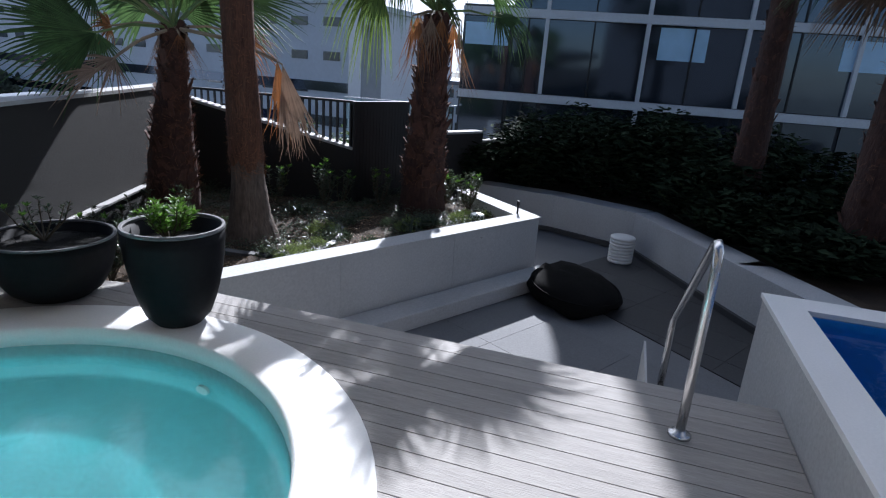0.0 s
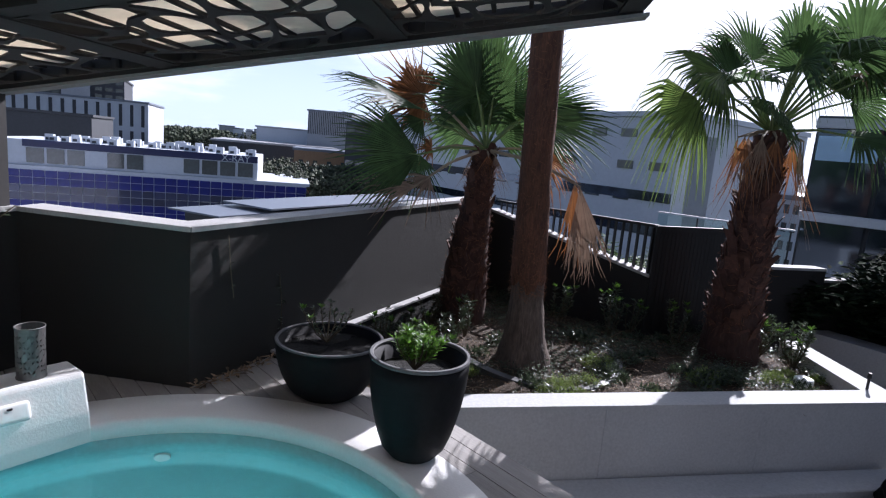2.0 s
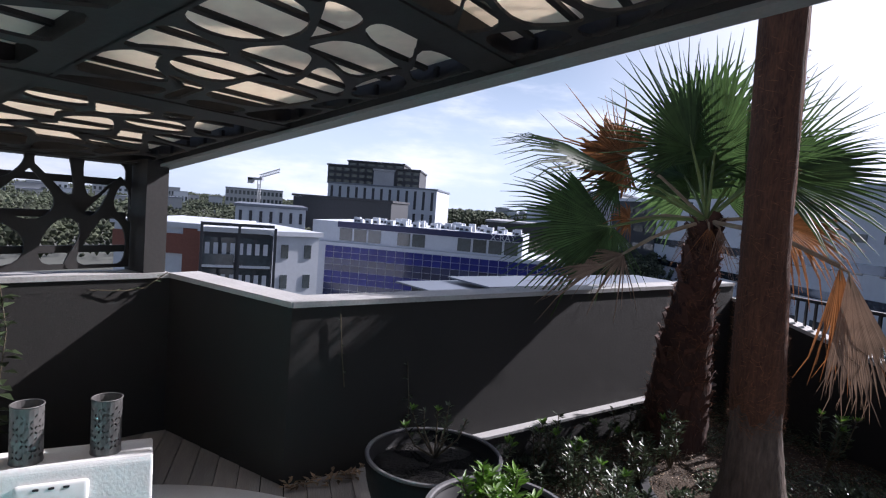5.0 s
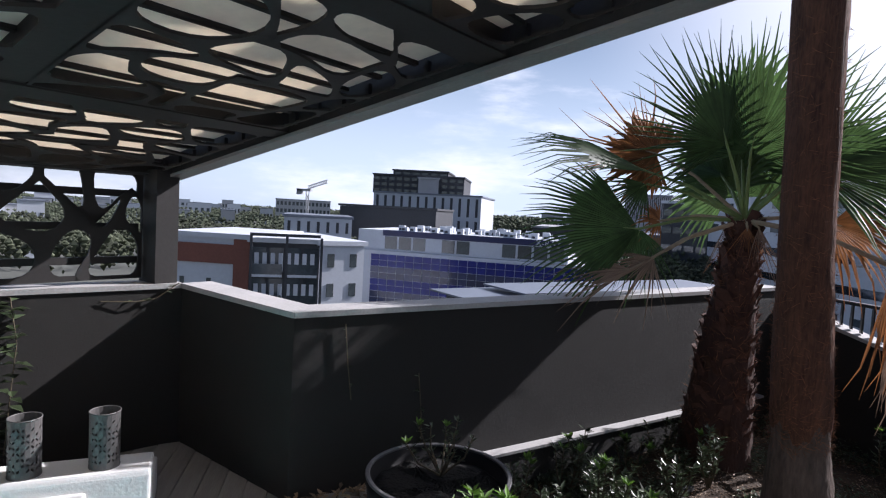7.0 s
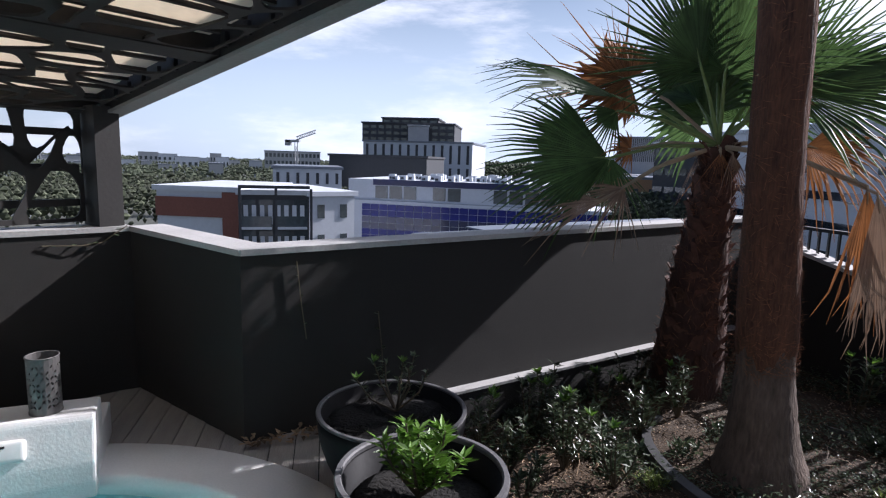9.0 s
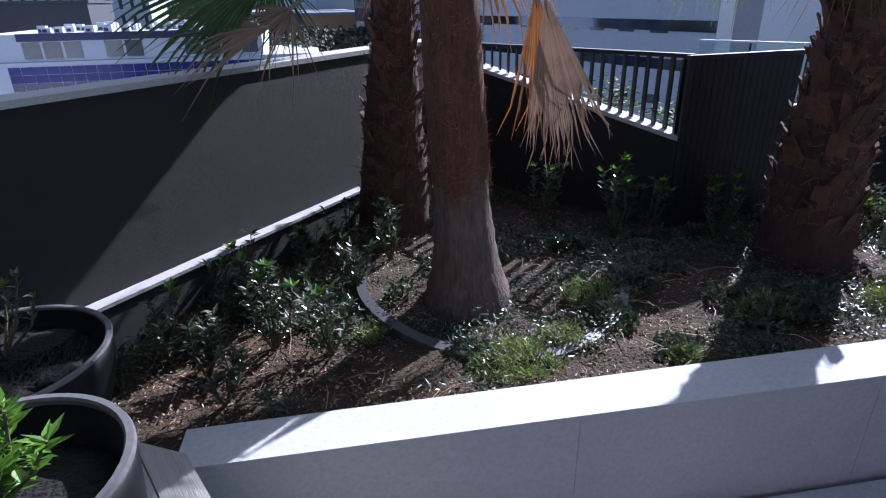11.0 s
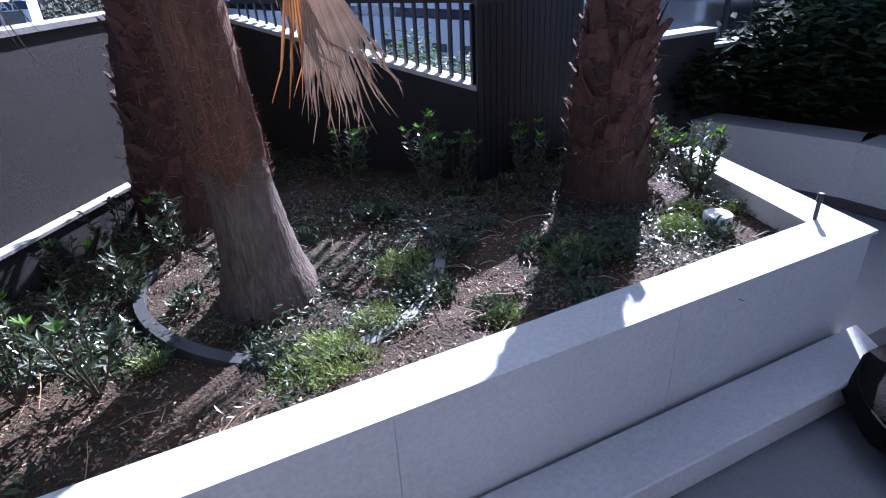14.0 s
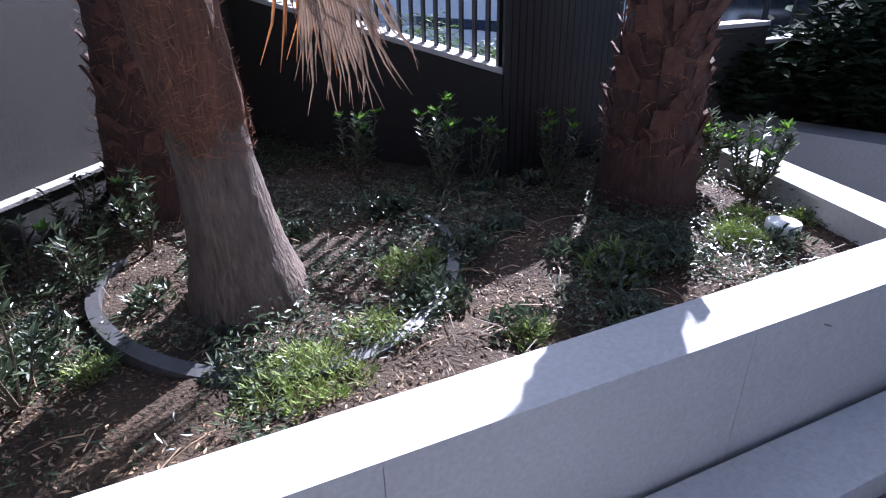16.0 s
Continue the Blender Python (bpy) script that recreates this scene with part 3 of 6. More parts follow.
def shrub(name, at, height, spread, leaves, mat, label, size=(0.06, 0.02), stems=4, tips=0, cat="shrub"):
    """Stems that fork upwards from one point, with whorls of leaves towards their tips."""
    p = thing(name, at, label, cat, "shrubs of the garden bed")
    at = Vector(at)
    g, lv, tp = bmesh.new(), bmesh.new(), bmesh.new()
    for s in range(stems):
        out = any_way(0)
        top = at + Vector((out.x * spread * rnd.uniform(0.2, 1), out.y * spread * rnd.uniform(0.2, 1), height * rnd.uniform(0.65, 1.0)))
        mid = at.lerp(top, 0.5) + out * spread * 0.15
        tube(g, [at, mid, top], [0.007, 0.005, 0.003], 5)
        for k in range(leaves):
            f = 1 - rnd.random() ** 1.6 * 0.75
            base = (at.lerp(mid, f * 2) if f < 0.5 else mid.lerp(top, f * 2 - 1))
            way = any_way(0.55)
            leaf(lv, base, way, Vector((0, 0, 1)) + any_way() * 0.4, size[0] * rnd.uniform(0.6, 1.2), size[1] * rnd.uniform(0.8, 1.2))
        if s < tips:
            for k in range(9):
                leaf(tp, top, any_way(0.9), Vector((0, 0, 1)), size[0] * rnd.uniform(0.8, 1.2), size[1] * 1.2)
    sub("stem", g, M_STEM, p)
    sub("leaves", lv, mat, p)
    if tips:
        tagged(sub("new_growth", tp, M_LEAF_NEW, p, "bright yellow-green shoots"), kind="stuff")
    else:
        tp.free()
    return p


shrub("pot_plant", (POT_TALL[0] - 0.02, POT_TALL[1] + 0.02, 0.495), 0.23, 0.15, 42, M_LEAF_NEW, "bushy bright green plant growing in the tall pot", (0.058, 0.017), 15, 0, "plant")
shrub("pot_plant", (POT_BOWL[0] - 0.02, POT_BOWL[1] + 0.1, 0.32), 0.27, 0.25, 16, M_LEAF, "sparse dark plant growing in the bowl pot", (0.045, 0.015), 8, 3, "plant")

# ---- raised white block behind the spa, lanterns, headrest ----
b0, bd, bn = Vector((-0.861, 3.708)), Vector((-0.745, -0.667)), Vector((-0.667, 0.745))
g = bmesh.new()
LEDGE = 0.335
prof = ((-0.13, -0.05), (-0.13, 0.03), (-0.115, 0.12), (-0.06, 0.31), (-0.044, LEDGE), (0.17, LEDGE), (0.17, 0.18), (0.48, 0.18), (0.48, -0.05))
ends = [[g.verts.new((*(b0 + bd * s + bn * o), z)) for o, z in prof] for s in (0.0, 1.9)]
g.faces.new(ends[0])
g.faces.new(ends[1][::-1])
for i in range(len(prof)):
    e = (i + 1) % len(prof)
    g.faces.new((ends[0][i], ends[1][i], ends[1][e], ends[0][e]))
bmesh.ops.recalc_face_normals(g, faces=g.faces[:])
bevelled(g, 0.012, 2)
setting("spa_ledge", g, M_COPING, "raised white ledge behind the spa", "ledge")


def lantern(at, label):
    p = thing("lantern", (*at, LEDGE), label, "lantern", "lanterns on the spa ledge")
    r, h, nu, nv = 0.068, 0.275, 22, 10
    g = bmesh.new()
    vv = {}

    def vert(a, z, rr):
        k = (round(a % nu, 3), round(z, 4), rr)
        if k not in vv:
            ang = 2 * math.pi * (a % nu) / nu
            vv[k] = g.verts.new((at[0] + rr * math.cos(ang), at[1] + rr * math.sin(ang), LEDGE + z))
        return vv[k]

    for i in range(nu):
        for j in range(nv):
            z0, z1 = h * j / nv, h * (j + 1) / nv
            hole = 0 < j < nv - 1 and (i * 7 + j * 3) % 4 != 0
            for rr in (r, r - 0.003):
                o = [vert(i, z0, rr), vert(i + 1, z0, rr), vert(i + 1, z1, rr), vert(i, z1, rr)]
                if not hole:
                    g.faces.new(o)
                else:
                    zm, dz = (z0 + z1) / 2, (z1 - z0) * 0.36
                    sk = 0.18 if (i + j) % 2 else -0.18
                    q = [vert(i + 0.5 - sk, zm - dz, rr), vert(i + 0.86, zm + sk * dz, rr), vert(i + 0.5 + sk, zm + dz, rr), vert(i + 0.14, zm - sk * dz, rr)]
                    for a in range(4):
                        g.faces.new((o[a], o[(a + 1) % 4], q[a]))
                        g.faces.new((o[(a + 1) % 4], q[(a + 1) % 4], q[a]))
    sub("shade", g, M_LANTERN, p)
    g = bmesh.new()
    lathe(g, [(r + 0.002, 0.0), (r + 0.002, 0.006), (0.01, 0.006)], 30, (*at, LEDGE))
    sub("base", g, M_LANTERN, p)
    g = bmesh.new()
    tube(g, [(at[0] + r * math.cos(a), at[1] + r * math.sin(a), LEDGE + h) for a in [2 * math.pi * k / 30 for k in range(31)]], 0.004, 6)
    sub("rim", g, M_LANTERN, p, "", True)


lantern((-1.055, 3.605), "grey pierced metal cylinder lantern on the white ledge")
lantern((-1.285, 3.375), "grey pierced metal cylinder lantern beside the vine")

pillow = thing("headrest", (-1.12, 3.36, 0.20), "white moulded spa headrest pad with three slots", "headrest")
g = bmesh.new()
hc = b0 + bd * 0.42 - bn * 0.085
m = Matrix.Translation((hc.x, hc.y, 0.215)) @ Matrix.Rotation(math.atan2(bd.y, bd.x), 4, "Z") @ Matrix.Rotation(radians(18), 4, "X")
box(g, m, 0.30, 0.05, 0.10)
bevelled(g, 0.022, 4)
sub("pad", g, M_WHITE_PLASTIC, pillow, "", True)
for k in (-0.06, 0.0, 0.06):
    g = bmesh.new()
    box(g, m @ Matrix.Translation((k, 0.022, 0.025)), 0.026, 0.012, 0.012)
    bevelled(g, 0.004, 2)
    sub("slot", g, M_BLACK_METAL, pillow, "dark slot")

# ---- pergola roof ----
RP, RU, RV, RISE = Vector((0.854, 3.819, 2.265)), Vector((0.9496, -0.3135, 0)), Vector((-0.3135, -0.9496, 0)), 0.179


def roof(u, v, h):
    p = RP + RU * u + RV * v
    p.z = RP.z + RISE * u + h
    return p


def roof_box(g, u0, u1, v0, v1, h0, h1):
    v = [g.verts.new(roof(u, w, h)) for u in (u0, u1) for w in (v0, v1) for h in (h0, h1)]
    for f in ((0, 1, 3, 2), (4, 6, 7, 5), (0, 4, 5, 1), (2, 3, 7, 6), (0, 2, 6, 4), (1, 5, 7, 3)):
        g.faces.new([v[i] for i in f])
    return g


def lattice(g, put, w, h, nx, ny, thick, seed, width=0.5, jitter=0.3):
    """A plate pierced by rounded irregular cells; put(x, y, z) lays it into the world."""
    r = random.Random(seed)
    line = {}
    for j in range(ny + 1):
        for k in range(-1, 2 * nx + 3):
            fx = 0 if k <= 0 or k >= 2 * nx else r.uniform(-jitter, jitter)
            fy = 0 if j in (0, ny) else r.uniform(-jitter, jitter)
            line[j, k] = (min(max((k + fx) / (2 * nx), 0), 1) * w, (j + fy) / ny * h)
    for j in range(ny):
        for c in range(-1, nx + 1):
            k = 2 * c + (j % 2)
            if k < -1 or k > 2 * nx - 1:
                continue
            hexa = [line[j, k], line[j, k + 1], line[j, k + 2], line[j + 1, k + 2], line[j + 1, k + 1], line[j + 1, k]]
            if max(p[0] for p in hexa) - min(p[0] for p in hexa) < 0.02:
                continue
            cx, cy = sum(p[0] for p in hexa) / 6, sum(p[1] for p in hexa) / 6
            s = 1 - width * r.uniform(0.6, 1.15)
            inner = [(cx + (x - cx) * s, cy + (y - cy) * s) for x, y in hexa]
            for _ in range(2):
                inner = [q for a, b in zip(inner, inner[1:] + inner[:1]) for q in ((a[0] * 0.75 + b[0] * 0.25, a[1] * 0.75 + b[1] * 0.25), (a[0] * 0.25 + b[0] * 0.75, a[1] * 0.25 + b[1] * 0.75))]
            outer = [(a[0] + (b[0] - a[0]) * f, a[1] + (b[1] - a[1]) * f) for a, b in zip(hexa, hexa[1:] + hexa[:1]) for f in (0, 0.3, 0.5, 0.7)]
            n = len(inner)
            ib = [g.verts.new(put(*p, 0)) for p in inner]
            it = [g.verts.new(put(*p, thick)) for p in inner]
            ob = [g.verts.new(put(*p, 0)) for p in outer]
            ot = [g.verts.new(put(*p, thick)) for p in outer]
            for i in range(n):
                e = (i + 1) % n
                g.faces.new((ib[i], ib[e], ob[e], ob[i]))
                g.faces.new((ot[i], ot[e], it[e], it[i]))
                g.faces.new((it[i], it[e], ib[e], ib[i]))
    bmesh.ops.remove_doubles(g, verts=g.verts[:], dist=0.0005)
    return g


U0, U1, V1 = -2.77, 1.26, 4.9
pergola = thing("pergola", (-1.759, 4.729, 0), "dark bronze pergola with laser-cut organic screens and a cream roof", "pergola")
g = bmesh.new()
roof_box(g, U0, U1, 0.0, 0.07, 0.02, 0.26)
sub("fascia_beam", g, M_BRONZE, pergola)
# light on the flange's underside is put into its pale grey
g = bmesh.new()
roof_box(g, U0 - 0.02, U1 + 0.03, -0.03, 0.085, 0.0, 0.018)
sub("flange", g, M_FLANGE_LIT, pergola, "lower flange, pale grey put in for its lit underside")
US, VS = [U0, -1.43, -0.08, 1.19], [0.07, 1.32, 2.55, 3.75, V1]
for u in US:
    g = bmesh.new()
    roof_box(g, u - (0.0 if u == U0 else 0.06), u + 0.07, 0.072, V1, 0.03, 0.27)
    sub("rafter", g, M_BRONZE, pergola)
for v in VS[1:]:
    for a, b in zip(US, US[1:]):
        g = bmesh.new()
        roof_box(g, a + 0.072, b - 0.062, v - 0.055, v + 0.055, 0.04, 0.26)
        sub("cross_beam", g, M_BRONZE, pergola)
seed = 3
for a, b in zip(US, US[1:]):
    for c, d in zip(VS, VS[1:]):
        seed += 1
        g = bmesh.new()
        w, h = b - a - 0.14, d - c - 0.115
        lattice(g, lambda x, y, z, a=a, c=c: roof(a + 0.073 + x, c + 0.057 + y, 0.036 + z), w, h, 4, 4, 0.012, seed, 0.135, 0.62)
        sub("screen_panel", g, M_BRONZE, pergola, "laser-cut screen with organic openings")
for a, b in zip(US, US[1:]):
    for c, d in zip(VS, VS[1:]):
        g = bmesh.new()
        roof_box(g, a + 0.073, b - 0.063, c + 0.058, d - 0.058, 0.120, 0.130)
        sub("roof_sheet", g, M_ROOF_SHEET, pergola, "cream translucent roof sheet")
# battens that carry the sheet, and the pegs of the screens along the fascia
for a, b in zip(US, US[1:]):
    for c, d in zip(VS, VS[1:]):
        for k in range(6):
            u = a + 0.16 + (b - a - 0.30) * k / 5
            g = bmesh.new()
            roof_box(g, u - 0.012, u + 0.012, c + 0.06, d - 0.06, 0.100, 0.117)
            sub("batten", g, M_BRONZE, pergola)
    for k in range(7):
        u = a + 0.16 + (b - a - 0.3) * k / 6
        g = bmesh.new()
        roof_box(g, u - 0.011, u + 0.011, 0.085, 0.107, 0.050, 0.115)
        sub("peg", g, M_BLACK_METAL, pergola)
# posts and side screen on the west parapet
for v in (0.02, 2.45, 4.75):
    q = roof(U0 + 0.10, v + 0.12, 0)
    g = bmesh.new()
    prism(g, [q.to_2d() + RU.to_2d() * a + RV.to_2d() * b for a, b in ((-0.12, -0.12), (0.10, -0.12), (0.10, 0.03), (-0.12, 0.03))], 0.0 if v > 1 else 1.097, q.z + 0.06)
    sub("post", g, M_BRONZE, pergola)
for k, (v0, v1) in enumerate(((0.18, 2.40), (2.62, 4.70))):
    g = bmesh.new()

    def put(x, y, z, v0=v0):
        p = roof(U0 + 0.02 + z, v0 + x, 0)
        p.z = 1.12 + y
        return p

    lattice(g, put, v1 - v0, 0.72, 7, 3, 0.014, 40 + k, 0.21, 0.72)
    sub("side_screen", g, M_BRONZE, pergola, "laser-cut side screen with large loops")
    for z in (1.24, 1.46, 1.68):
        g = bmesh.new()
        p, q = roof(U0 - 0.03, v0, 0), roof(U0 - 0.03, v1, 0)
        bar(g, (p.x, p.y, z), (q.x, q.y, z), 0.02, 0.045)
        sub("rail", g, M_BRONZE, pergola, "flat rail behind the side screen")


# ---- palms ----
def fan(g, hub, way, up, radius, ribs=34, spread=115.0, droop=0.25, split=0.45, ragged=0.12, curl=0.0, fold=0.35, wild=0.03):
    """A palm fan: narrow folded leaflets joined near the hub, parted and drooping at their tips."""
    way = way.normalized()
    side = way.cross(up).normalized()
    nrm = side.cross(way).normalized()
    for i in range(ribs):
        a = radians(-spread + 2 * spread * (i + 0.5) / ribs)
        d = (way * math.cos(a) + side * math.sin(a)).normalized()
        w = d.cross(nrm)
        full = radius * (0.72 + 0.28 * math.cos(a * 0.75)) * rnd.uniform(1 - ragged, 1 + ragged * 0.4)
        half = math.tan(radians(spread / ribs)) * 1.02
        off = rnd.uniform(-1, 1)
        rows = []
        for s in (0.03, split * 0.6, split, split + (1 - split) * 0.5, 1.0):
            wid = half * full * s if s <= split else half * full * split * (1 - (s - split) / (1 - split) * 0.92)
            beyond = max(0, s - split) / (1 - split)
            c = hub + d * full * s * (1 - 0.12 * beyond * droop * 2) + nrm * (-0.10 * full * math.sin(abs(a)) ** 2 * s + curl * full * s * s)
            c = c + Vector((0, 0, -1)) * (droop * full * beyond ** 1.7) + w * (off * wild * full * beyond ** 1.4) + nrm * (rnd.uniform(-1, 1) * wild * full * beyond)
            rows.append((g.verts.new(c - w * wid - nrm * wid * fold), g.verts.new(c + nrm * wid * fold), g.verts.new(c + w * wid - nrm * wid * fold)))
        for r0, r1 in zip(rows, rows[1:]):
            g.faces.new((r0[0], r0[1], r1[1], r1[0]))
            g.faces.new((r0[1], r0[2], r1[2], r1[1]))
    return g


def frond(owner, root, hub, way, up, radius, mat, stalk, **kw):
    g = bmesh.new()
    fan(g, Vector(hub), Vector(way), Vector(up), radius, **kw)
    f = sub("frond", g, mat, owner, "")
    root, hub = Vector(root), Vector(hub)
    g = bmesh.new()
    sag = root.lerp(hub, 0.55) + Vector((0, 0, 0.06 * (hub - root).length))
    tube(g, [root, sag, hub, hub + Vector(way).normalized() * radius * 0.12], [0.018, 0.013, 0.009, 0.003], 6)
    sub("stalk", g, stalk, f, "")
    return f


def ring_trunk(owner, pts, radii, mat, rough=0.06, n=28, seed=0):
    """A trunk with uneven rings; points are filled in between."""
    P, R = [], []
    for i in range(len(pts) - 1):
        for k in range(10):
            s = k / 10
            P.append(Vector(pts[i]).lerp(Vector(pts[i + 1]), s))
            R.append(radii[i] + (radii[i + 1] - radii[i]) * s)
    P.append(Vector(pts[-1]))
    R.append(radii[-1])
    g = bmesh.new()
    tube(g, P, R, n, True, lambda i, k: 1 + rough * noise.noise((k * 0.7, i * 0.9, seed)) + rough * 0.5 * noise.noise((math.cos(k * 0.224) * 2, math.sin(k * 0.224) * 2, i * 2.2 + seed)))
    sub("trunk", g, mat, owner, "", True)
    return P, R


def boots(owner, P, R, lo, hi, rows, per, size, mat, label):
    """Old leaf bases: short split wedges round the trunk, in rising rows."""
    g = bmesh.new()
    for j in range(rows):
        s = lo + (hi - lo) * j / max(1, rows - 1)
        f = s * (len(P) - 1)
        i = min(int(f), len(P) - 2)
        c, r = P[i].lerp(P[i + 1], f - i), R[i] + (R[i + 1] - R[i]) * (f - i)
        for k in range(per):
            if rnd.random() < 0.16:
                continue
            a = 2 * math.pi * (k + 0.5 * (j % 2) + rnd.uniform(-0.5, 0.5)) / per
            o = Vector((math.cos(a), math.sin(a), 0))
            t = Vector((-o.y, o.x, 0))
            L, W = size * rnd.uniform(0.35, 1.35), size * rnd.uniform(0.35, 1.0)
            b = c + o * r * 0.93 + Vector((0, 0, size * rnd.uniform(-0.4, 0.4))) + t * 0.0
            t = (t + Vector((0, 0, rnd.uniform(-0.35, 0.35)))).normalized()
            tip = b + o * L * rnd.uniform(0.12, 0.62) + t * L * rnd.uniform(-0.3, 0.3) + Vector((0, 0, L * rnd.uniform(0.5, 1.0)))
            v = [g.verts.new(x) for x in (b - t * W / 2, b + t * W / 2, tip + t * W * 0.35, tip - t * W * 0.35, b - t * W / 2 - Vector((0, 0, L * 0.4)), b + t * W / 2 - Vector((0, 0, L * 0.4)), tip - o * 0.02 + t * W * 0.3 - Vector((0, 0, 0.02)), tip - o * 0.02 - t * W * 0.3 - Vector((0, 0, 0.02)))]
            for q in ((0, 1, 2, 3), (4, 7, 6, 5), (4, 0, 3, 7), (1, 5, 6, 2), (3, 2, 6, 7)):
                g.faces.new([v[x] for x in q])
    tagged(sub("leaf_base", g, mat, owner, label), kind="stuff")
    g = bmesh.new()
    for k in range(rows * 55):
        f = (lo + (hi - lo) * rnd.random()) * (len(P) - 1)
        i = min(int(f), len(P) - 2)
        c, r = P[i].lerp(P[i + 1], f - i), R[i] + (R[i + 1] - R[i]) * (f - i)
        a = rnd.uniform(0, 2 * math.pi)
        o = Vector((math.cos(a), math.sin(a), 0))
        leaf(g, c + o * r * rnd.uniform(1.0, 1.12), Vector((-o.y, o.x, 0)) * rnd.uniform(-1, 1) + o * rnd.uniform(0.0, 0.5) + Vector((0, 0, rnd.uniform(-1, 0.8))), o, rnd.uniform(0.03, 0.11), 0.004)
    return tagged(sub("fibre", g, M_STRAND, owner, "loose fibre strands"), kind="stuff")


UP = (0, 0, 1)
# short palm by the parapet
p1 = thing("palm_tree", (1.98, 6.58, SOIL), "short fan palm with a red-brown trunk beside the parapet", "palm tree", "palms of the garden bed")
P, R = ring_trunk(p1, [(2.03, 6.66, SOIL - 0.1), (2.05, 6.63, 0.5), (2.08, 6.55, 1.2), (2.09, 6.48, 1.74)], [0.30, 0.225, 0.15, 0.09], M_TRUNK_BOOTS, 0.12, 28, 1)
boots(p1, P, R, 0.12, 0.98, 26, 13, 0.115, M_BOOT, "dry split leaf bases")
C1 = Vector((2.09, 6.46, 1.74))
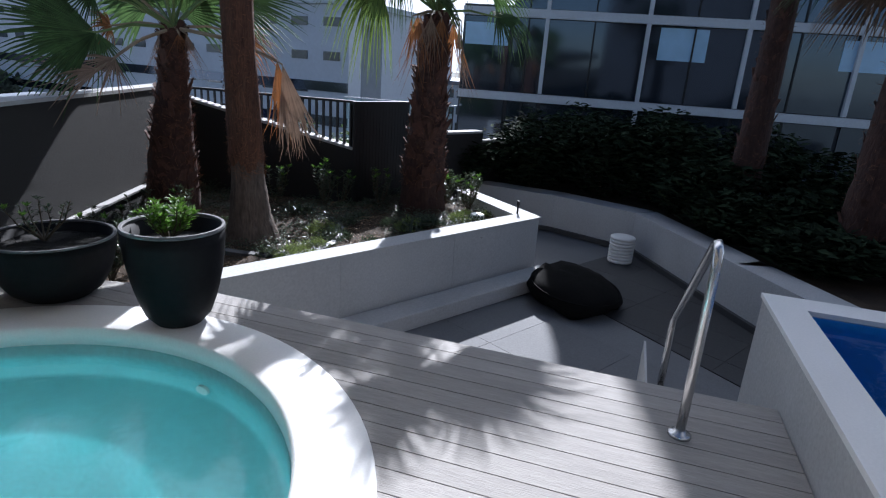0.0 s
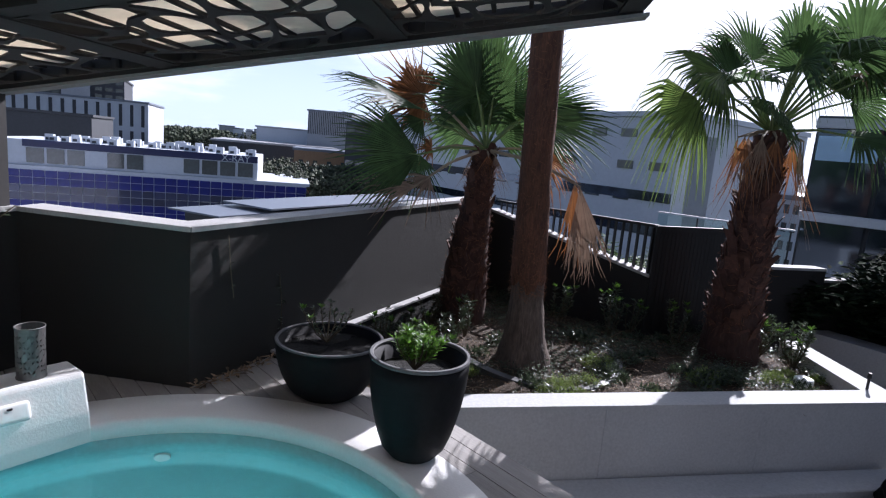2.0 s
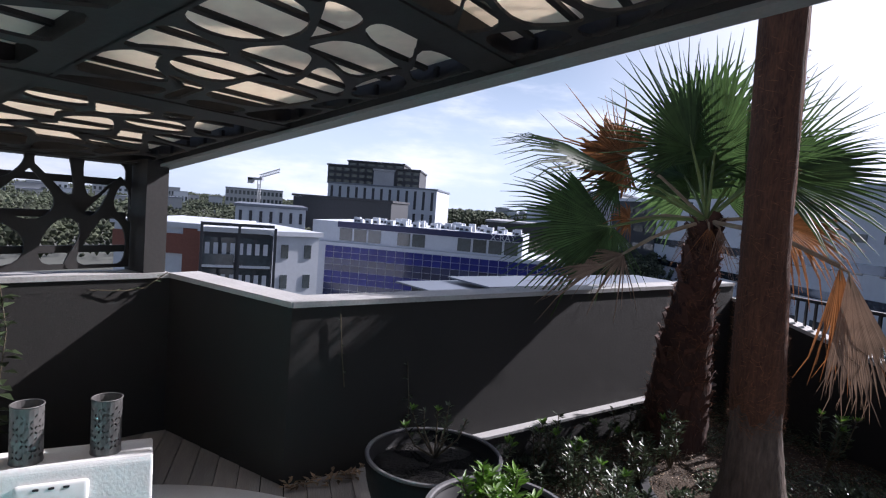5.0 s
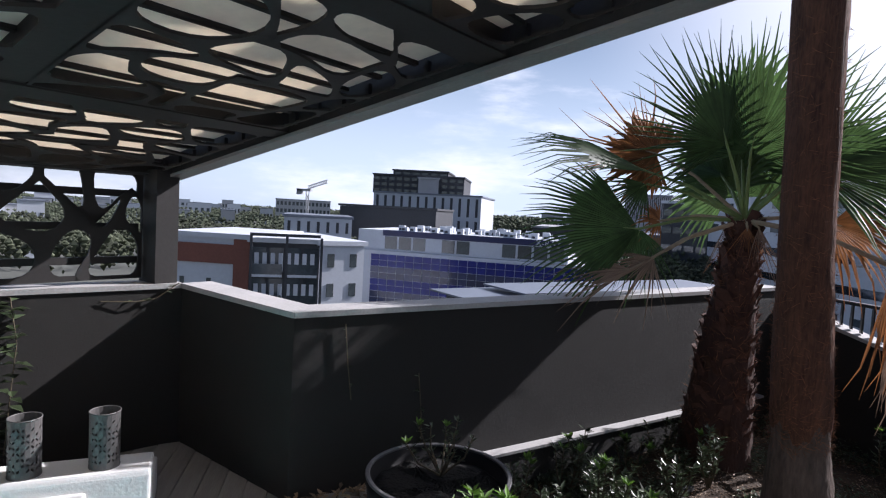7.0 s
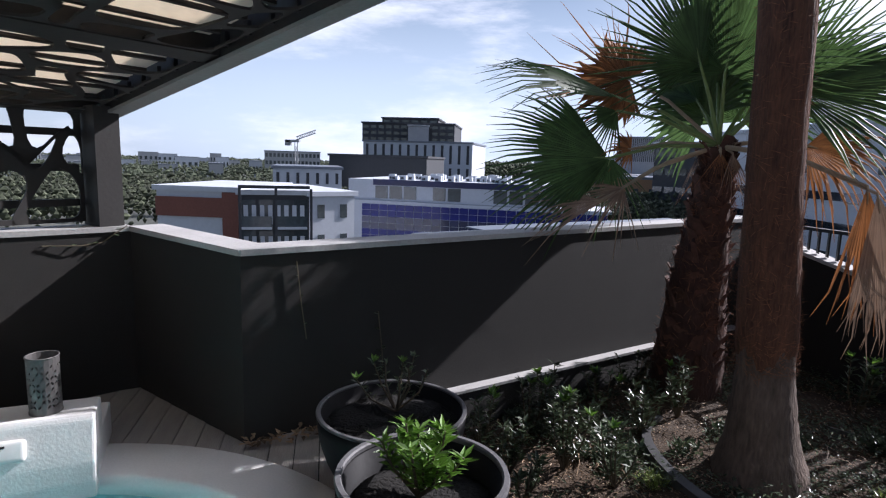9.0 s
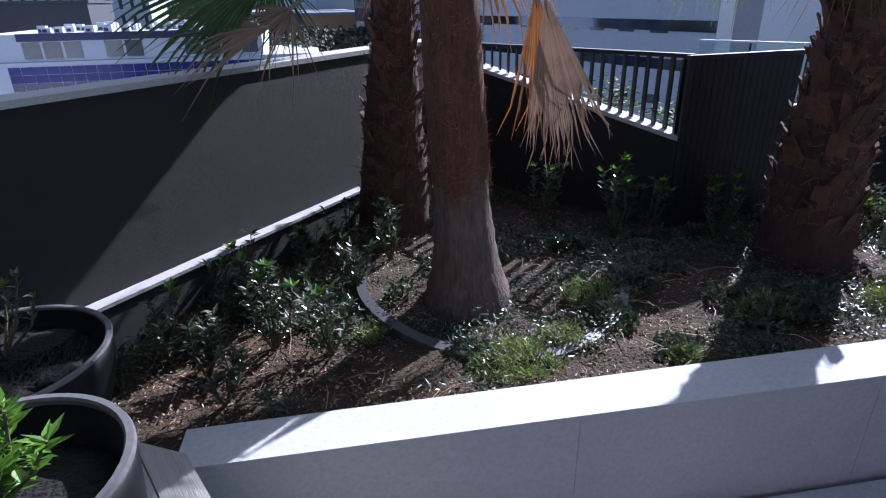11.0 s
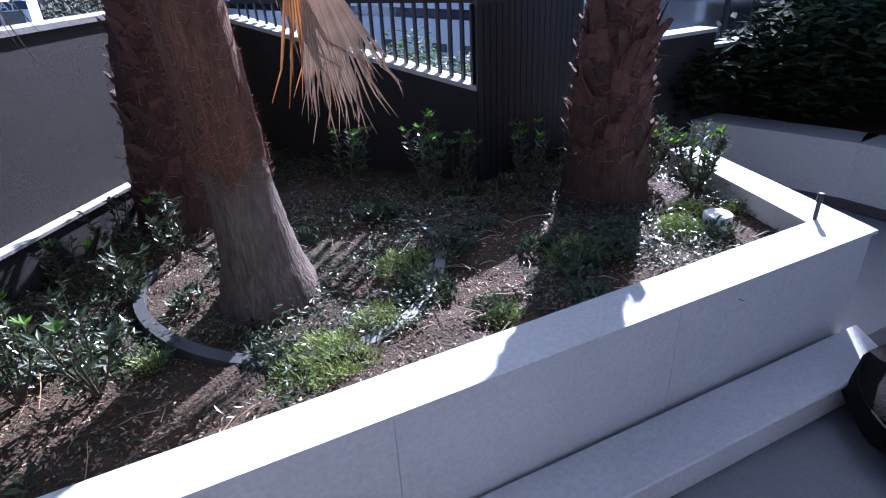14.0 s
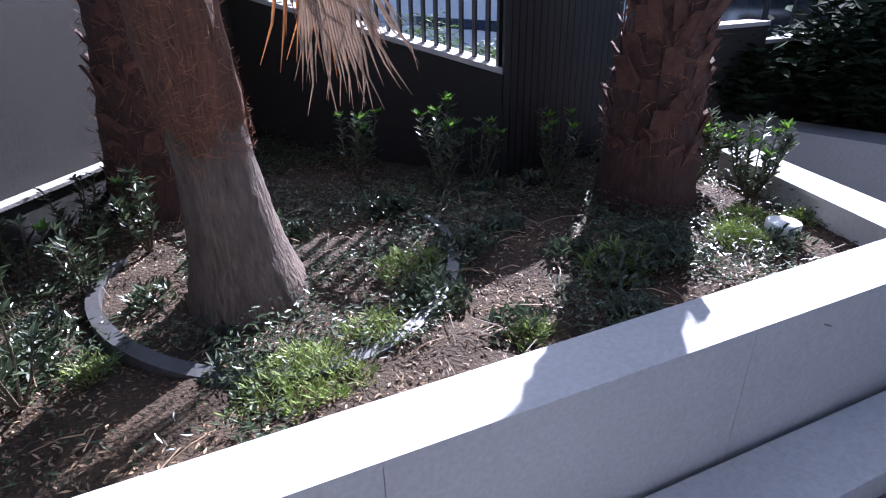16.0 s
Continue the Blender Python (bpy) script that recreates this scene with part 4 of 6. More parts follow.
for hub, way, up, rad, mat, stalk, kw in (
    # the two upright fans, folded towards each other
    ((1.90, 6.30, 2.30), (-0.30, -0.05, 1), (0.62, -0.8, 0.12), 0.98, M_FROND, M_PETIOLE, dict(ribs=56, spread=112, droop=0.05, split=0.42, fold=0.5, wild=0.05)),
    ((2.06, 6.26, 2.24), (0.16, -0.05, 1), (-0.60, -0.8, 0.10), 1.02, M_FROND, M_PETIOLE, dict(ribs=56, spread=108, droop=0.06, split=0.45, fold=0.5, wild=0.05)),
    # the orange dead fan on its long stalk
    ((1.42, 6.72, 2.26), (-0.9, -0.2, 0.32), (0.25, -1, 0.35), 0.46, M_FROND_DEAD, M_PETIOLE_DRY, dict(ribs=38, spread=128, droop=0.02, split=0.8, ragged=0.25, wild=0.12)),
    ((1.42, 6.70, 2.26), (-0.95, -0.2, 0.22), (0.25, -1, 0.3), 0.78, M_FROND_DEAD, M_PETIOLE_DRY, dict(ribs=30, spread=84, droop=-0.04, split=0.3, ragged=0.4, wild=0.2)),
    # the fan seen along its blade, and the broad dark one under it
    ((1.36, 6.34, 2.08), (-0.90, -0.22, 0.34), (0.30, -0.25, 0.92), 1.18, M_FROND, M_PETIOLE, dict(ribs=30, spread=48, droop=0.16, split=0.5, wild=0.05)),
    ((1.36, 6.30, 1.98), (-0.55, -0.2, -0.45), (0.1, -0.95, 0.3), 0.50, M_FROND, M_PETIOLE, dict(ribs=20, spread=58, droop=0.12, split=0.3, wild=0.08)),
    ((1.33, 6.20, 1.63), (-0.92, -0.25, 0.02), (0.12, -0.93, 0.36), 0.98, M_FROND, M_PETIOLE, dict(ribs=40, spread=58, droop=0.10, split=0.55)),
    ((1.34, 6.20, 1.63), (-0.20, -0.15, -0.95), (0.12, -0.95, 0.2), 0.56, M_FROND, M_PETIOLE, dict(ribs=26, spread=66, droop=0.06, split=0.35, ragged=0.3, wild=0.08)),
    ((1.48, 6.30, 1.70), (-0.7, -0.4, 0.05), (0.1, -1, 0.3), 0.24, M_FROND_DEAD, M_PETIOLE_DRY, dict(ribs=18, spread=100, droop=0.2, ragged=0.3)),
    ((1.30, 6.10, 1.32), (-0.95, -0.35, -0.08), (0.0, -0.7, 0.8), 0.66, M_FROND_TAN, M_PETIOLE_DRY, dict(ribs=22, spread=38, droop=0.18, split=0.4, ragged=0.35, wild=0.12)),
    ((1.45, 6.15, 1.42), (-0.6, -0.3, -0.6), (0.0, -0.9, 0.4), 0.50, M_FROND_TAN, M_PETIOLE_DRY, dict(ribs=20, spread=60, droop=0.15, split=0.3, ragged=0.4, wild=0.14)),
    # fans that show past the tall palm's trunk
    ((2.48, 6.25, 2.12), (0.96, -0.28, 0.10), (0.12, -0.72, 0.68), 0.98, M_FROND, M_PETIOLE, dict(ribs=40, spread=66, droop=0.10, split=0.55, fold=0.5)),
    ((2.46, 6.30, 2.14), (0.75, -0.15, 0.66), (0.35, -0.9, 0.2), 0.88, M_FROND, M_PETIOLE, dict(ribs=34, spread=62, droop=0.05, split=0.40, wild=0.06)),
    ((2.62, 6.30, 1.75), (0.85, -0.2, -0.25), (0.1, -0.9, 0.4), 0.58, M_FROND_DEAD, M_PETIOLE_DRY, dict(ribs=28, spread=70, droop=0.25, split=0.5, ragged=0.3, wild=0.12)),
    # four hidden fans added, faced to the sun to shade the parapet
    ((2.06, 6.92, 2.50), (-0.12, 0.05, 1), (0.72, 0.66, 0.2), 0.78, M_FROND, M_PETIOLE, dict(ribs=36, spread=120, droop=0.10, split=0.6)),
    ((2.12, 6.98, 2.22), (-0.15, 0.1, 1), (0.72, 0.66, 0.2), 0.92, M_FROND, M_PETIOLE, dict(ribs=40, spread=115, droop=0.10, split=0.6)),
    ((2.02, 6.90, 1.98), (-0.45, 0.3, 0.75), (0.70, 0.66, 0.3), 0.80, M_FROND, M_PETIOLE, dict(ribs=38, spread=115, droop=0.12, split=0.6)),
    ((2.30, 6.90, 1.95), (0.3, -0.1, 0.8), (0.65, 0.70, 0.3), 0.75, M_FROND, M_PETIOLE, dict(ribs=38, spread=115, droop=0.12, split=0.6)),
    ((2.35, 6.75, 2.15), (0.35, 0.8, 0.5), (0.2, -0.7, 0.7), 0.7, M_FROND, M_PETIOLE, dict(ribs=32, spread=95, droop=0.2)),
    ((1.95, 6.85, 2.10), (-0.15, 0.85, 0.45), (0.0, -0.7, 0.7), 0.65, M_FROND, M_PETIOLE, dict(ribs=32, spread=95, droop=0.2)),
):
    frond(p1, C1, hub, way, up, rad, mat, stalk, **kw)
# the dead fan that hangs over the bed
frond(p1, C1, (2.84, 5.62, 1.46), (0.24, 0.0, -1), (0.3, -1, 0.0), 0.94, M_FROND_TAN, M_PETIOLE_DRY, ribs=34, spread=22, droop=0.03, split=0.74, ragged=0.22, fold=0.12, wild=0.07)
frond(p1, C1, (2.80, 5.66, 1.50), (0.10, -0.05, -1), (0.3, -1, 0.0), 0.86, M_FROND_DEAD, M_PETIOLE_DRY, ribs=16, spread=20, droop=0.03, split=0.6, ragged=0.3, fold=0.2, wild=0.12)
for k in range(9):
    a = rnd.uniform(0, 2 * math.pi)
    d = Vector((math.cos(a), math.sin(a), 0))
    frond(p1, C1, C1 + d * 0.13 + Vector((0, 0, -0.05)), d * 0.35 + Vector((0, 0, -1)), d, rnd.uniform(0.28, 0.5), M_FROND_TAN if k % 2 else M_FROND_DEAD, M_PETIOLE_DRY, ribs=12, spread=35, droop=0.05, split=0.2, ragged=0.4)

# tall palm with the smooth trunk
p2 = thing("palm_tree", (2.33, 5.42, SOIL), "tall fan palm with a fibrous trunk flaring at its foot", "palm tree", "palms of the garden bed")
P0, R0 = ring_trunk(p2, [(2.37, 5.40, SOIL - 0.1), (2.35, 5.385, 0.02), (2.325, 5.36, 0.42), (2.28, 5.31, 1.0), (2.24, 5.27, 1.6), (2.19, 5.24, 3.0), (2.14, 5.2, 5.0)], [0.30, 0.198, 0.152, 0.143, 0.126, 0.125, 0.12], M_TRUNK_SMOOTH, 0.05, 32, 9)
# matted brown fibre above the bare foot, ragged at its lower edge
cut = [i for i, p in enumerate(P0) if 0.48 < p.z < 4.6]
g = bmesh.new()
tube(g, [P0[i] for i in cut], [R0[i] + 0.012 for i in cut], 36, False, lambda i, k: 1 + 0.05 * noise.noise((k * 0.6, i * 0.8, 2)) + 0.03 * noise.noise((k * 1.9, i * 3.1, 7)) + (0.0 if i else -0.05))
for v in g.verts:
    if v.co.z < 0.62:
        v.co.z += 0.10 * noise.noise((v.co.x * 9, v.co.y * 9, 1)) + 0.07 * noise.noise((v.co.x * 34, v.co.y * 34, 4))
sub("fibre_sheath", g, M_FIBRE, p2, "matted red-brown fibre", True)
g = bmesh.new()
for k in range(2400):
    i = rnd.choice(cut[: int(len(cut) * 0.75)]) if k % 6 else cut[0]
    a = rnd.uniform(0, 2 * math.pi)
    o = Vector((math.cos(a), math.sin(a), 0))
    b = P0[i] + o * (R0[i] + 0.014) + Vector((0, 0, rnd.uniform(-0.1, 0.1)))
    turn_f = rnd.uniform(-1.6, 1.6)
    leaf(g, b, Vector((-o.y * turn_f, o.x * turn_f, rnd.uniform(-0.8, 0.6))) + o * rnd.uniform(0.02, 0.22), o, rnd.uniform(0.03, 0.085), 0.003)
tagged(sub("fibre", g, M_STRAND, p2, "loose fibre strands"), kind="stuff")
C2 = Vector((2.14, 5.2, 5.0))
for k in range(15):
    a = k * 2.4
    e = rnd.uniform(-0.5, 0.9)
    d = Vector((math.cos(a), math.sin(a), e)).normalized()
    frond(p2, C2, C2 + d * rnd.uniform(0.7, 1.0), d, Vector((0, 0, 1)) + d * 0.2, rnd.uniform(0.7, 0.9), M_FROND, M_PETIOLE, ribs=30, spread=95, droop=0.3)

# palm with the shaggy trunk near the planter's corner
p3 = thing("palm_tree", (4.72, 5.52, SOIL), "shaggy fan palm with peeling brown leaf bases", "palm tree", "palms of the garden bed")
P, R = ring_trunk(p3, [(4.72, 5.52, SOIL - 0.1), (4.72, 5.52, 0.4), (4.73, 5.5, 1.1), (4.74, 5.49, 2.12)], [0.30, 0.25, 0.20, 0.14], M_TRUNK_BOOTS, 0.12, 28, 4)
boots(p3, P, R, 0.2, 0.98, 26, 13, 0.15, M_BOOT, "dry split leaf bases")
C3P = Vector((4.74, 5.49, 2.16))
for hub, way, up, rad, mat, kw in (
    ((4.15, 5.50, 2.48), (-0.7, 0.0, 0.2), (0.1, -0.7, 0.8), 0.66, M_FROND, dict(ribs=34, spread=95, droop=0.6, split=0.5)),
    ((4.30, 5.60, 2.62), (-0.5, 0.1, 0.75), (0.2, -1, 0.2), 0.7, M_FROND, dict(ribs=36, spread=105, droop=0.2, split=0.5)),
    ((4.85, 5.35, 2.75), (0.1, -0.1, 1), (0.1, -1, 0.1), 0.72, M_FROND, dict(ribs=38, spread=110, droop=0.15)),
    ((5.35, 5.25, 2.5), (0.7, -0.2, 0.5), (0.1, -0.9, 0.5), 0.7, M_FROND, dict(ribs=34, spread=105, droop=0.3)),
    ((5.30, 5.05, 2.15), (0.7, -0.5, -0.05), (0.1, -0.6, 0.8), 0.6, M_FROND, dict(ribs=32, spread=100, droop=0.55)),
    ((4.60, 5.75, 2.85), (-0.1, 0.4, 0.9), (0, -0.7, 0.3), 0.75, M_FROND, dict(ribs=34, spread=100, droop=0.15)),
    ((5.10, 5.65, 2.8), (0.6, 0.3, 0.8), (0, -0.7, 0.4), 0.75, M_FROND, dict(ribs=34, spread=100, droop=0.15)),
    ((3.78, 5.32, 2.36), (-0.75, -0.05, -0.62), (0.25, -0.85, 0.4), 0.82, M_FROND_LIME, dict(ribs=34, spread=70, droop=0.5, split=0.5)),
    ((3.95, 5.30, 2.62), (-0.85, -0.2, 0.05), (0.1, -0.7, 0.8), 0.82, M_FROND_LIME, dict(ribs=36, spread=85, droop=0.4, split=0.5)),
    ((4.45, 4.95, 2.75), (-0.3, -0.6, 0.5), (0.2, -0.7, 0.6), 0.8, M_FROND, dict(ribs=36, spread=95, droop=0.3, split=0.5)),
    ((5.05, 4.95, 2.85), (0.4, -0.5, 0.7), (0.1, -0.8, 0.5), 0.85, M_FROND, dict(ribs=36, spread=100, droop=0.25, split=0.5)),
    ((5.35, 5.70, 2.95), (0.7, 0.2, 0.6), (0.1, -0.8, 0.5), 0.8, M_FROND, dict(ribs=36, spread=100, droop=0.3, split=0.5)),
    ((4.35, 5.05, 2.25), (-0.4, -0.6, 0.2), (0.2, -0.7, 0.8), 0.6, M_FROND, dict(ribs=32, spread=100, droop=0.5)),
):
    frond(p3, C3P, hub, way, up, rad, mat, M_PETIOLE, **kw)
for k, (dx, dy, L) in enumerate(((-0.36, -0.10, 0.75), (-0.30, -0.26, 0.6), (-0.18, -0.30, 0.5), (0.24, -0.14, 0.95), (0.3, 0.02, 0.85), (0.20, -0.22, 0.7), (-0.28, 0.1, 0.4), (-0.3, -0.08, 0.45), (0.05, 0.28, 0.45))):
    d = Vector((dx, dy, 0)).normalized()
    frond(p3, C3P, C3P + Vector((dx, dy, -0.08)), d * 0.12 + Vector((0, 0, -1)), d, L, M_FROND_TAN if k % 2 else M_FROND_DEAD, M_PETIOLE_DRY, ribs=18, spread=26, droop=0.06, split=0.35, ragged=0.4, fold=0.2, wild=0.15)

for k in range(9):
    a = k * 2.4
    d = Vector((math.cos(a), math.sin(a) - 0.35, rnd.uniform(0.25, 1.0))).normalized()
    frond(p3, C3P, C3P + d * rnd.uniform(0.5, 0.75) + Vector((0, 0, 0.3)), d, Vector((0, 0, 1)) + d * 0.2, rnd.uniform(0.5, 0.7), M_FROND if k % 3 else M_FROND_TAN, M_PETIOLE, ribs=28, spread=95, droop=0.4, split=0.45, ragged=0.25)

# palms beyond the seat wall
def far_palm(at, height, r, label):
    p = thing("palm_tree", at, label, "palm tree", "palms beyond the seat wall")
    x, y, z = at
    P, R = ring_trunk(p, [(x, y, z - 0.1), (x, y, z + height * 0.5), (x + 0.05, y, z + height)], [r * 1.3, r, r * 0.8], M_TRUNK_BOOTS, 0.12, 20, 6)
    boots(p, P, R, 0.1, 0.98, 16, 9, 0.12, M_BOOT, "dry leaf bases")
    c = Vector((x + 0.05, y, z + height))
    for k in range(18):
        a = k * 2.4 + 0.7
        e = rnd.uniform(-0.7, 0.8)
        d = Vector((math.cos(a), math.sin(a), e)).normalized()
        frond(p, c, c + d * 0.7, d, Vector((0, 0, 1)) + d * 0.2, rnd.uniform(0.75, 0.95), M_FROND if e > -0.3 else M_FROND_TAN, M_PETIOLE, ribs=24, spread=95, droop=0.45)


far_palm((8.5, 3.05, -0.3), 4.3, 0.17, "fan palm in the dark planting behind the seat wall")
far_palm((7.75, 1.42, -0.3), 3.5, 0.2, "fan palm beside the lap pool in shade")

# ---- bed: edging ring, lid, risers, shrubs, litter ----
RING = Vector((2.56, 5.56))
g = bmesh.new()
arc = [radians(a) for a in range(150, 425, 5)]
outer, inner = [], []
for a in arc:
    rr = 0.86 + 0.02 * math.sin(3 * a)
    x, y = RING.x + rr * math.cos(a), RING.y + rr * math.sin(a)
    z = SOIL + 0.026 + 0.02 * math.sin(2.3 * a)
    outer.append([g.verts.new((x, y, z - 0.13)), g.verts.new((x, y, z))])
    x, y = RING.x + (rr - 0.055) * math.cos(a), RING.y + (rr - 0.055) * math.sin(a)
    inner.append([g.verts.new((x, y, z - 0.13)), g.verts.new((x, y, z + 0.012))])
for i in range(len(arc) - 1):
    for f in ((outer[i][0], outer[i + 1][0], outer[i + 1][1], outer[i][1]), (outer[i][1], outer[i + 1][1], inner[i + 1][1], inner[i][1]), (inner[i][1], inner[i + 1][1], inner[i + 1][0], inner[i][0])):
        g.faces.new(f)
e = part("garden_edging", g, M_EDGING, None, "curved grey plastic garden edging round the tall palm")
tagged(e, category="garden edging")

lid = thing("valve_lid", (4.975, 4.77, SOIL), "round white irrigation valve lid in the soil", "lid")
g = bmesh.new()
lathe(g, [(0.085, -0.08), (0.085, 0.018), (0.07, 0.024), (0.055, 0.020), (0.01, 0.022)], 28, (4.975, 4.77, SOIL + 0.065))
sub("cover", g, M_WHITE_PLASTIC, lid, "", True)

for x, y in ((5.20, 4.33), (1.25, 6.85)):
    r = thing("irrigation_riser", (x, y, SOIL), "thin black irrigation riser standing in the soil", "riser", "irrigation risers")
    g = bmesh.new()
    tube(g, [(x, y, SOIL - 0.05), (x, y, 0.04)], 0.012, 8)
    sub("pipe", g, M_PLASTIC, r)
    g = bmesh.new()
    tube(g, [(x, y, 0.04), (x, y, 0.05), (x, y, 0.09)], [0.018, 0.019, 0.014], 10)
    sub("nozzle", g, M_PLASTIC, r)

for x, y, h, lv, st, tips in (
    (3.20, 6.55, 0.50, 34, 8, 5), (3.66, 6.15, 0.58, 38, 10, 8), (3.92, 6.20, 0.48, 26, 6, 4), (4.38, 5.98, 0.54, 28, 7, 5),
    (5.25, 5.20, 0.50, 40, 12, 6), (5.12, 5.55, 0.52, 34, 10, 4), (1.62, 6.40, 0.36, 22, 6, 0), (1.95, 6.05, 0.44, 30, 7, 1),
    (1.55, 4.95, 0.40, 30, 7, 1), (1.25, 5.05, 0.48, 34, 8, 3), (1.40, 6.05, 0.38, 24, 6, 2), (0.72, 5.05, 0.42, 24, 6, 2), (1.05, 5.75, 0.36, 22, 6, 1), (1.20, 5.35, 0.42, 26, 7, 1),
    (0.95, 4.85, 0.36, 26, 6, 0), (1.70, 5.70, 0.34, 24, 6, 0), (1.08, 4.60, 0.28, 22, 5, 0), (0.98, 5.45, 0.40, 22, 5, 2),
    (1.42, 5.60, 0.25, 16, 4, 0), (0.55, 4.85, 0.24, 16, 4, 0), (1.75, 6.1, 0.26, 18, 5, 0), (1.32, 4.42, 0.20, 12, 3, 0)):
    shrub("shrub", (x, y, soil_height(x, y) - 0.02), h, h * 0.38, lv, M_LEAF, "upright dark green shrub with bright new shoots" if tips else "upright dark green leafy shrub", (0.065, 0.022), st, tips)


def cushion(at, r, h, count, label, mat=M_FERN, size=(0.05, 0.008)):
    """A low mound of fine feathery leaves."""
    p = thing("ground_cover", at, label, "ground cover", "low plants of the garden bed")
    g = bmesh.new()
    for k in range(count):
        a, q = rnd.uniform(0, 2 * math.pi), math.sqrt(rnd.random()) * r
        q *= 0.9 + 0.55 * noise.noise((math.cos(a) * 1.6, math.sin(a) * 1.6, at[0] * 7))
        z = h * max(0.05, 1 - (q / r) ** 2) * rnd.uniform(0.1, 1) * (0.75 + 0.7 * noise.noise((at[0] + q * math.cos(a) * 9, at[1] + q * math.sin(a) * 9, 4)))
        leaf(g, Vector((at[0] + q * math.cos(a), at[1] + q * math.sin(a) * 0.8, at[2] + z)), any_way(0.8), Vector((0, 0, 1)), size[0] * rnd.uniform(0.6, 1.3), size[1])
    sub("foliage", g, mat, p)


for x, y, r, h, n in ((2.46, 4.66, 0.24, 0.14, 1200), (2.78, 4.84, 0.14, 0.09, 350), (3.10, 5.25, 0.24, 0.13, 900), (3.98, 4.85, 0.21, 0.14, 800), (4.70, 4.82, 0.17, 0.14, 700), (4.95, 4.98, 0.15, 0.10, 450), (1.75, 5.05, 0.10, 0.07, 220), (3.35, 4.60, 0.12, 0.06, 250), (5.22, 4.85, 0.10, 0.08, 200)):
    cushion((x, y, soil_height(x, y)), r, h, n, "mound of feathery light green ground cover")


def scatter(name, count, mat, label, size, lift, seed, poly, zone=None, bare=0.0):
    r = random.Random(seed)
    g = bmesh.new()
    done = 0
    while done < count:
        x, y = r.uniform(0.1, 5.6), r.uniform(4.24, 8.1)
        if x < 2.2 and y < 4.95 and r.random() < bare:
            continue
        if not inside(x, y, poly) or noise.noise((x * 1.7, y * 1.7, seed)) < (zone if zone is not None else -0.2):
            continue
        done += 1
        a = r.uniform(0, 2 * math.pi)
        leaf(g, Vector((x, y, soil_height(x, y) + r.random() ** 2 * lift)), Vector((math.cos(a), math.sin(a), r.uniform(-0.1, 0.5))), Vector((0, 0, 1)) + any_way() * 0.6, size * r.uniform(0.5, 1.4), size * 0.33)
    ob = part(name, g, mat, None, label)
    return tagged(ob, category="ground cover", kind="stuff")


for k in range(44):
    x, y = rnd.uniform(0.7, 5.1), rnd.uniform(4.4, 6.3)
    if x < 2.2 and y < 4.95:
        continue
    if inside(x, y, BED) and (Vector((x, y)) - Vector((2.33, 5.42))).length > 0.36 and (Vector((x, y)) - Vector((4.72, 5.52))).length > 0.4:
        r0 = rnd.uniform(0.10, 0.20)
        cushion((x, y, soil_height(x, y)), r0, r0 * 0.7, int(900 * r0), "low clump of dark glossy leaves", M_LEAF, (0.06, 0.02))
scatter("leaf_litter", 9000, M_LITTER, "dry brown fallen leaves and twigs on the soil", 0.028, 0.03, 2, BED)
scatter("mulch", 17000, M_MULCH, "brown bark mulch crumbs on the soil", 0.017, 0.012, 9, BED, -1.0)
scatter("creeping_plants", 19000, M_LEAF, "creeping small dark glossy leaves over the soil", 0.036, 0.12, 5, BED, -0.05, 0.85)

twigs = bmesh.new()
rt = random.Random(11)
for k in range(200):
    x, y = rt.uniform(0.6, 5.3), rt.uniform(4.25, 6.4)
    if inside(x, y, BED):
        a, L = rt.uniform(0, 2 * math.pi), rt.uniform(0.06, 0.26)
        z = soil_height(x, y) + 0.015
        d = Vector((math.cos(a), math.sin(a), rt.uniform(-0.05, 0.25))) * L
        tube(twigs, [(x, y, z), (x + d.x / 2 + 0.01, y + d.y / 2, z + d.z / 2 + 0.015), (x + d.x, y + d.y, z + d.z)], 0.0022, 4, False)
tagged(part("twigs", twigs, M_LITTER, None, "thin dry twigs lying on the soil"), category="twigs", kind="stuff")

# dry leaves along the parapet's foot and the vine on it
g = bmesh.new()
for k in range(130):
    s = rt.random() ** 1.2
    q = Vector(P_A).lerp(Vector((0.35, 5.15)), s) + Vector((0.62, -0.78)) * (0.03 + 0.09 * rt.random())
    leaf(g, Vector((q.x, q.y, 0.004 + 0.03 * rt.random())), any_way(0.2), Vector((0, 0, 1)), 0.06, 0.025)
tagged(part("fallen_leaves", g, M_LITTER, None, "dry fallen leaves along the foot of the parapet"), category="leaves", kind="stuff")


def vine(path, count, size, label):
    p = thing("vine", path[0], label, "vine", "vines on the parapet")
    g = bmesh.new()
    tube(g, path, 0.0035, 5)
    sub("stem", g, M_STEM, p)
    g = bmesh.new()
    for k in range(count):
        f = rnd.random() * (len(path) - 1)
        i = min(int(f), len(path) - 2)
        leaf(g, Vector(path[i]).lerp(Vector(path[i + 1]), f - i), any_way(0.0), Vector((0, 0, 1)), size * rnd.uniform(0.6, 1.2), size * 0.6)
    sub("leaves", g, M_LEAF, p)


def on_wall(p, q, s, off, z):
    p, q = Vector(p), Vector(q)
    d = (q - p).normalized()
    w = p.lerp(q, s) + Vector((d.y, -d.x)) * off
    return (w.x, w.y, z)


vine([on_wall(P_L, P_0, 0.800, 0.11, 0.17), on_wall(P_L, P_0, 0.806, 0.09, 0.5), on_wall(P_L, P_0, 0.812, 0.08, 0.8), on_wall(P_L, P_0, 0.806, 0.05, 1.06)], 60, 0.10, "climbing vine with round green leaves on the parapet")
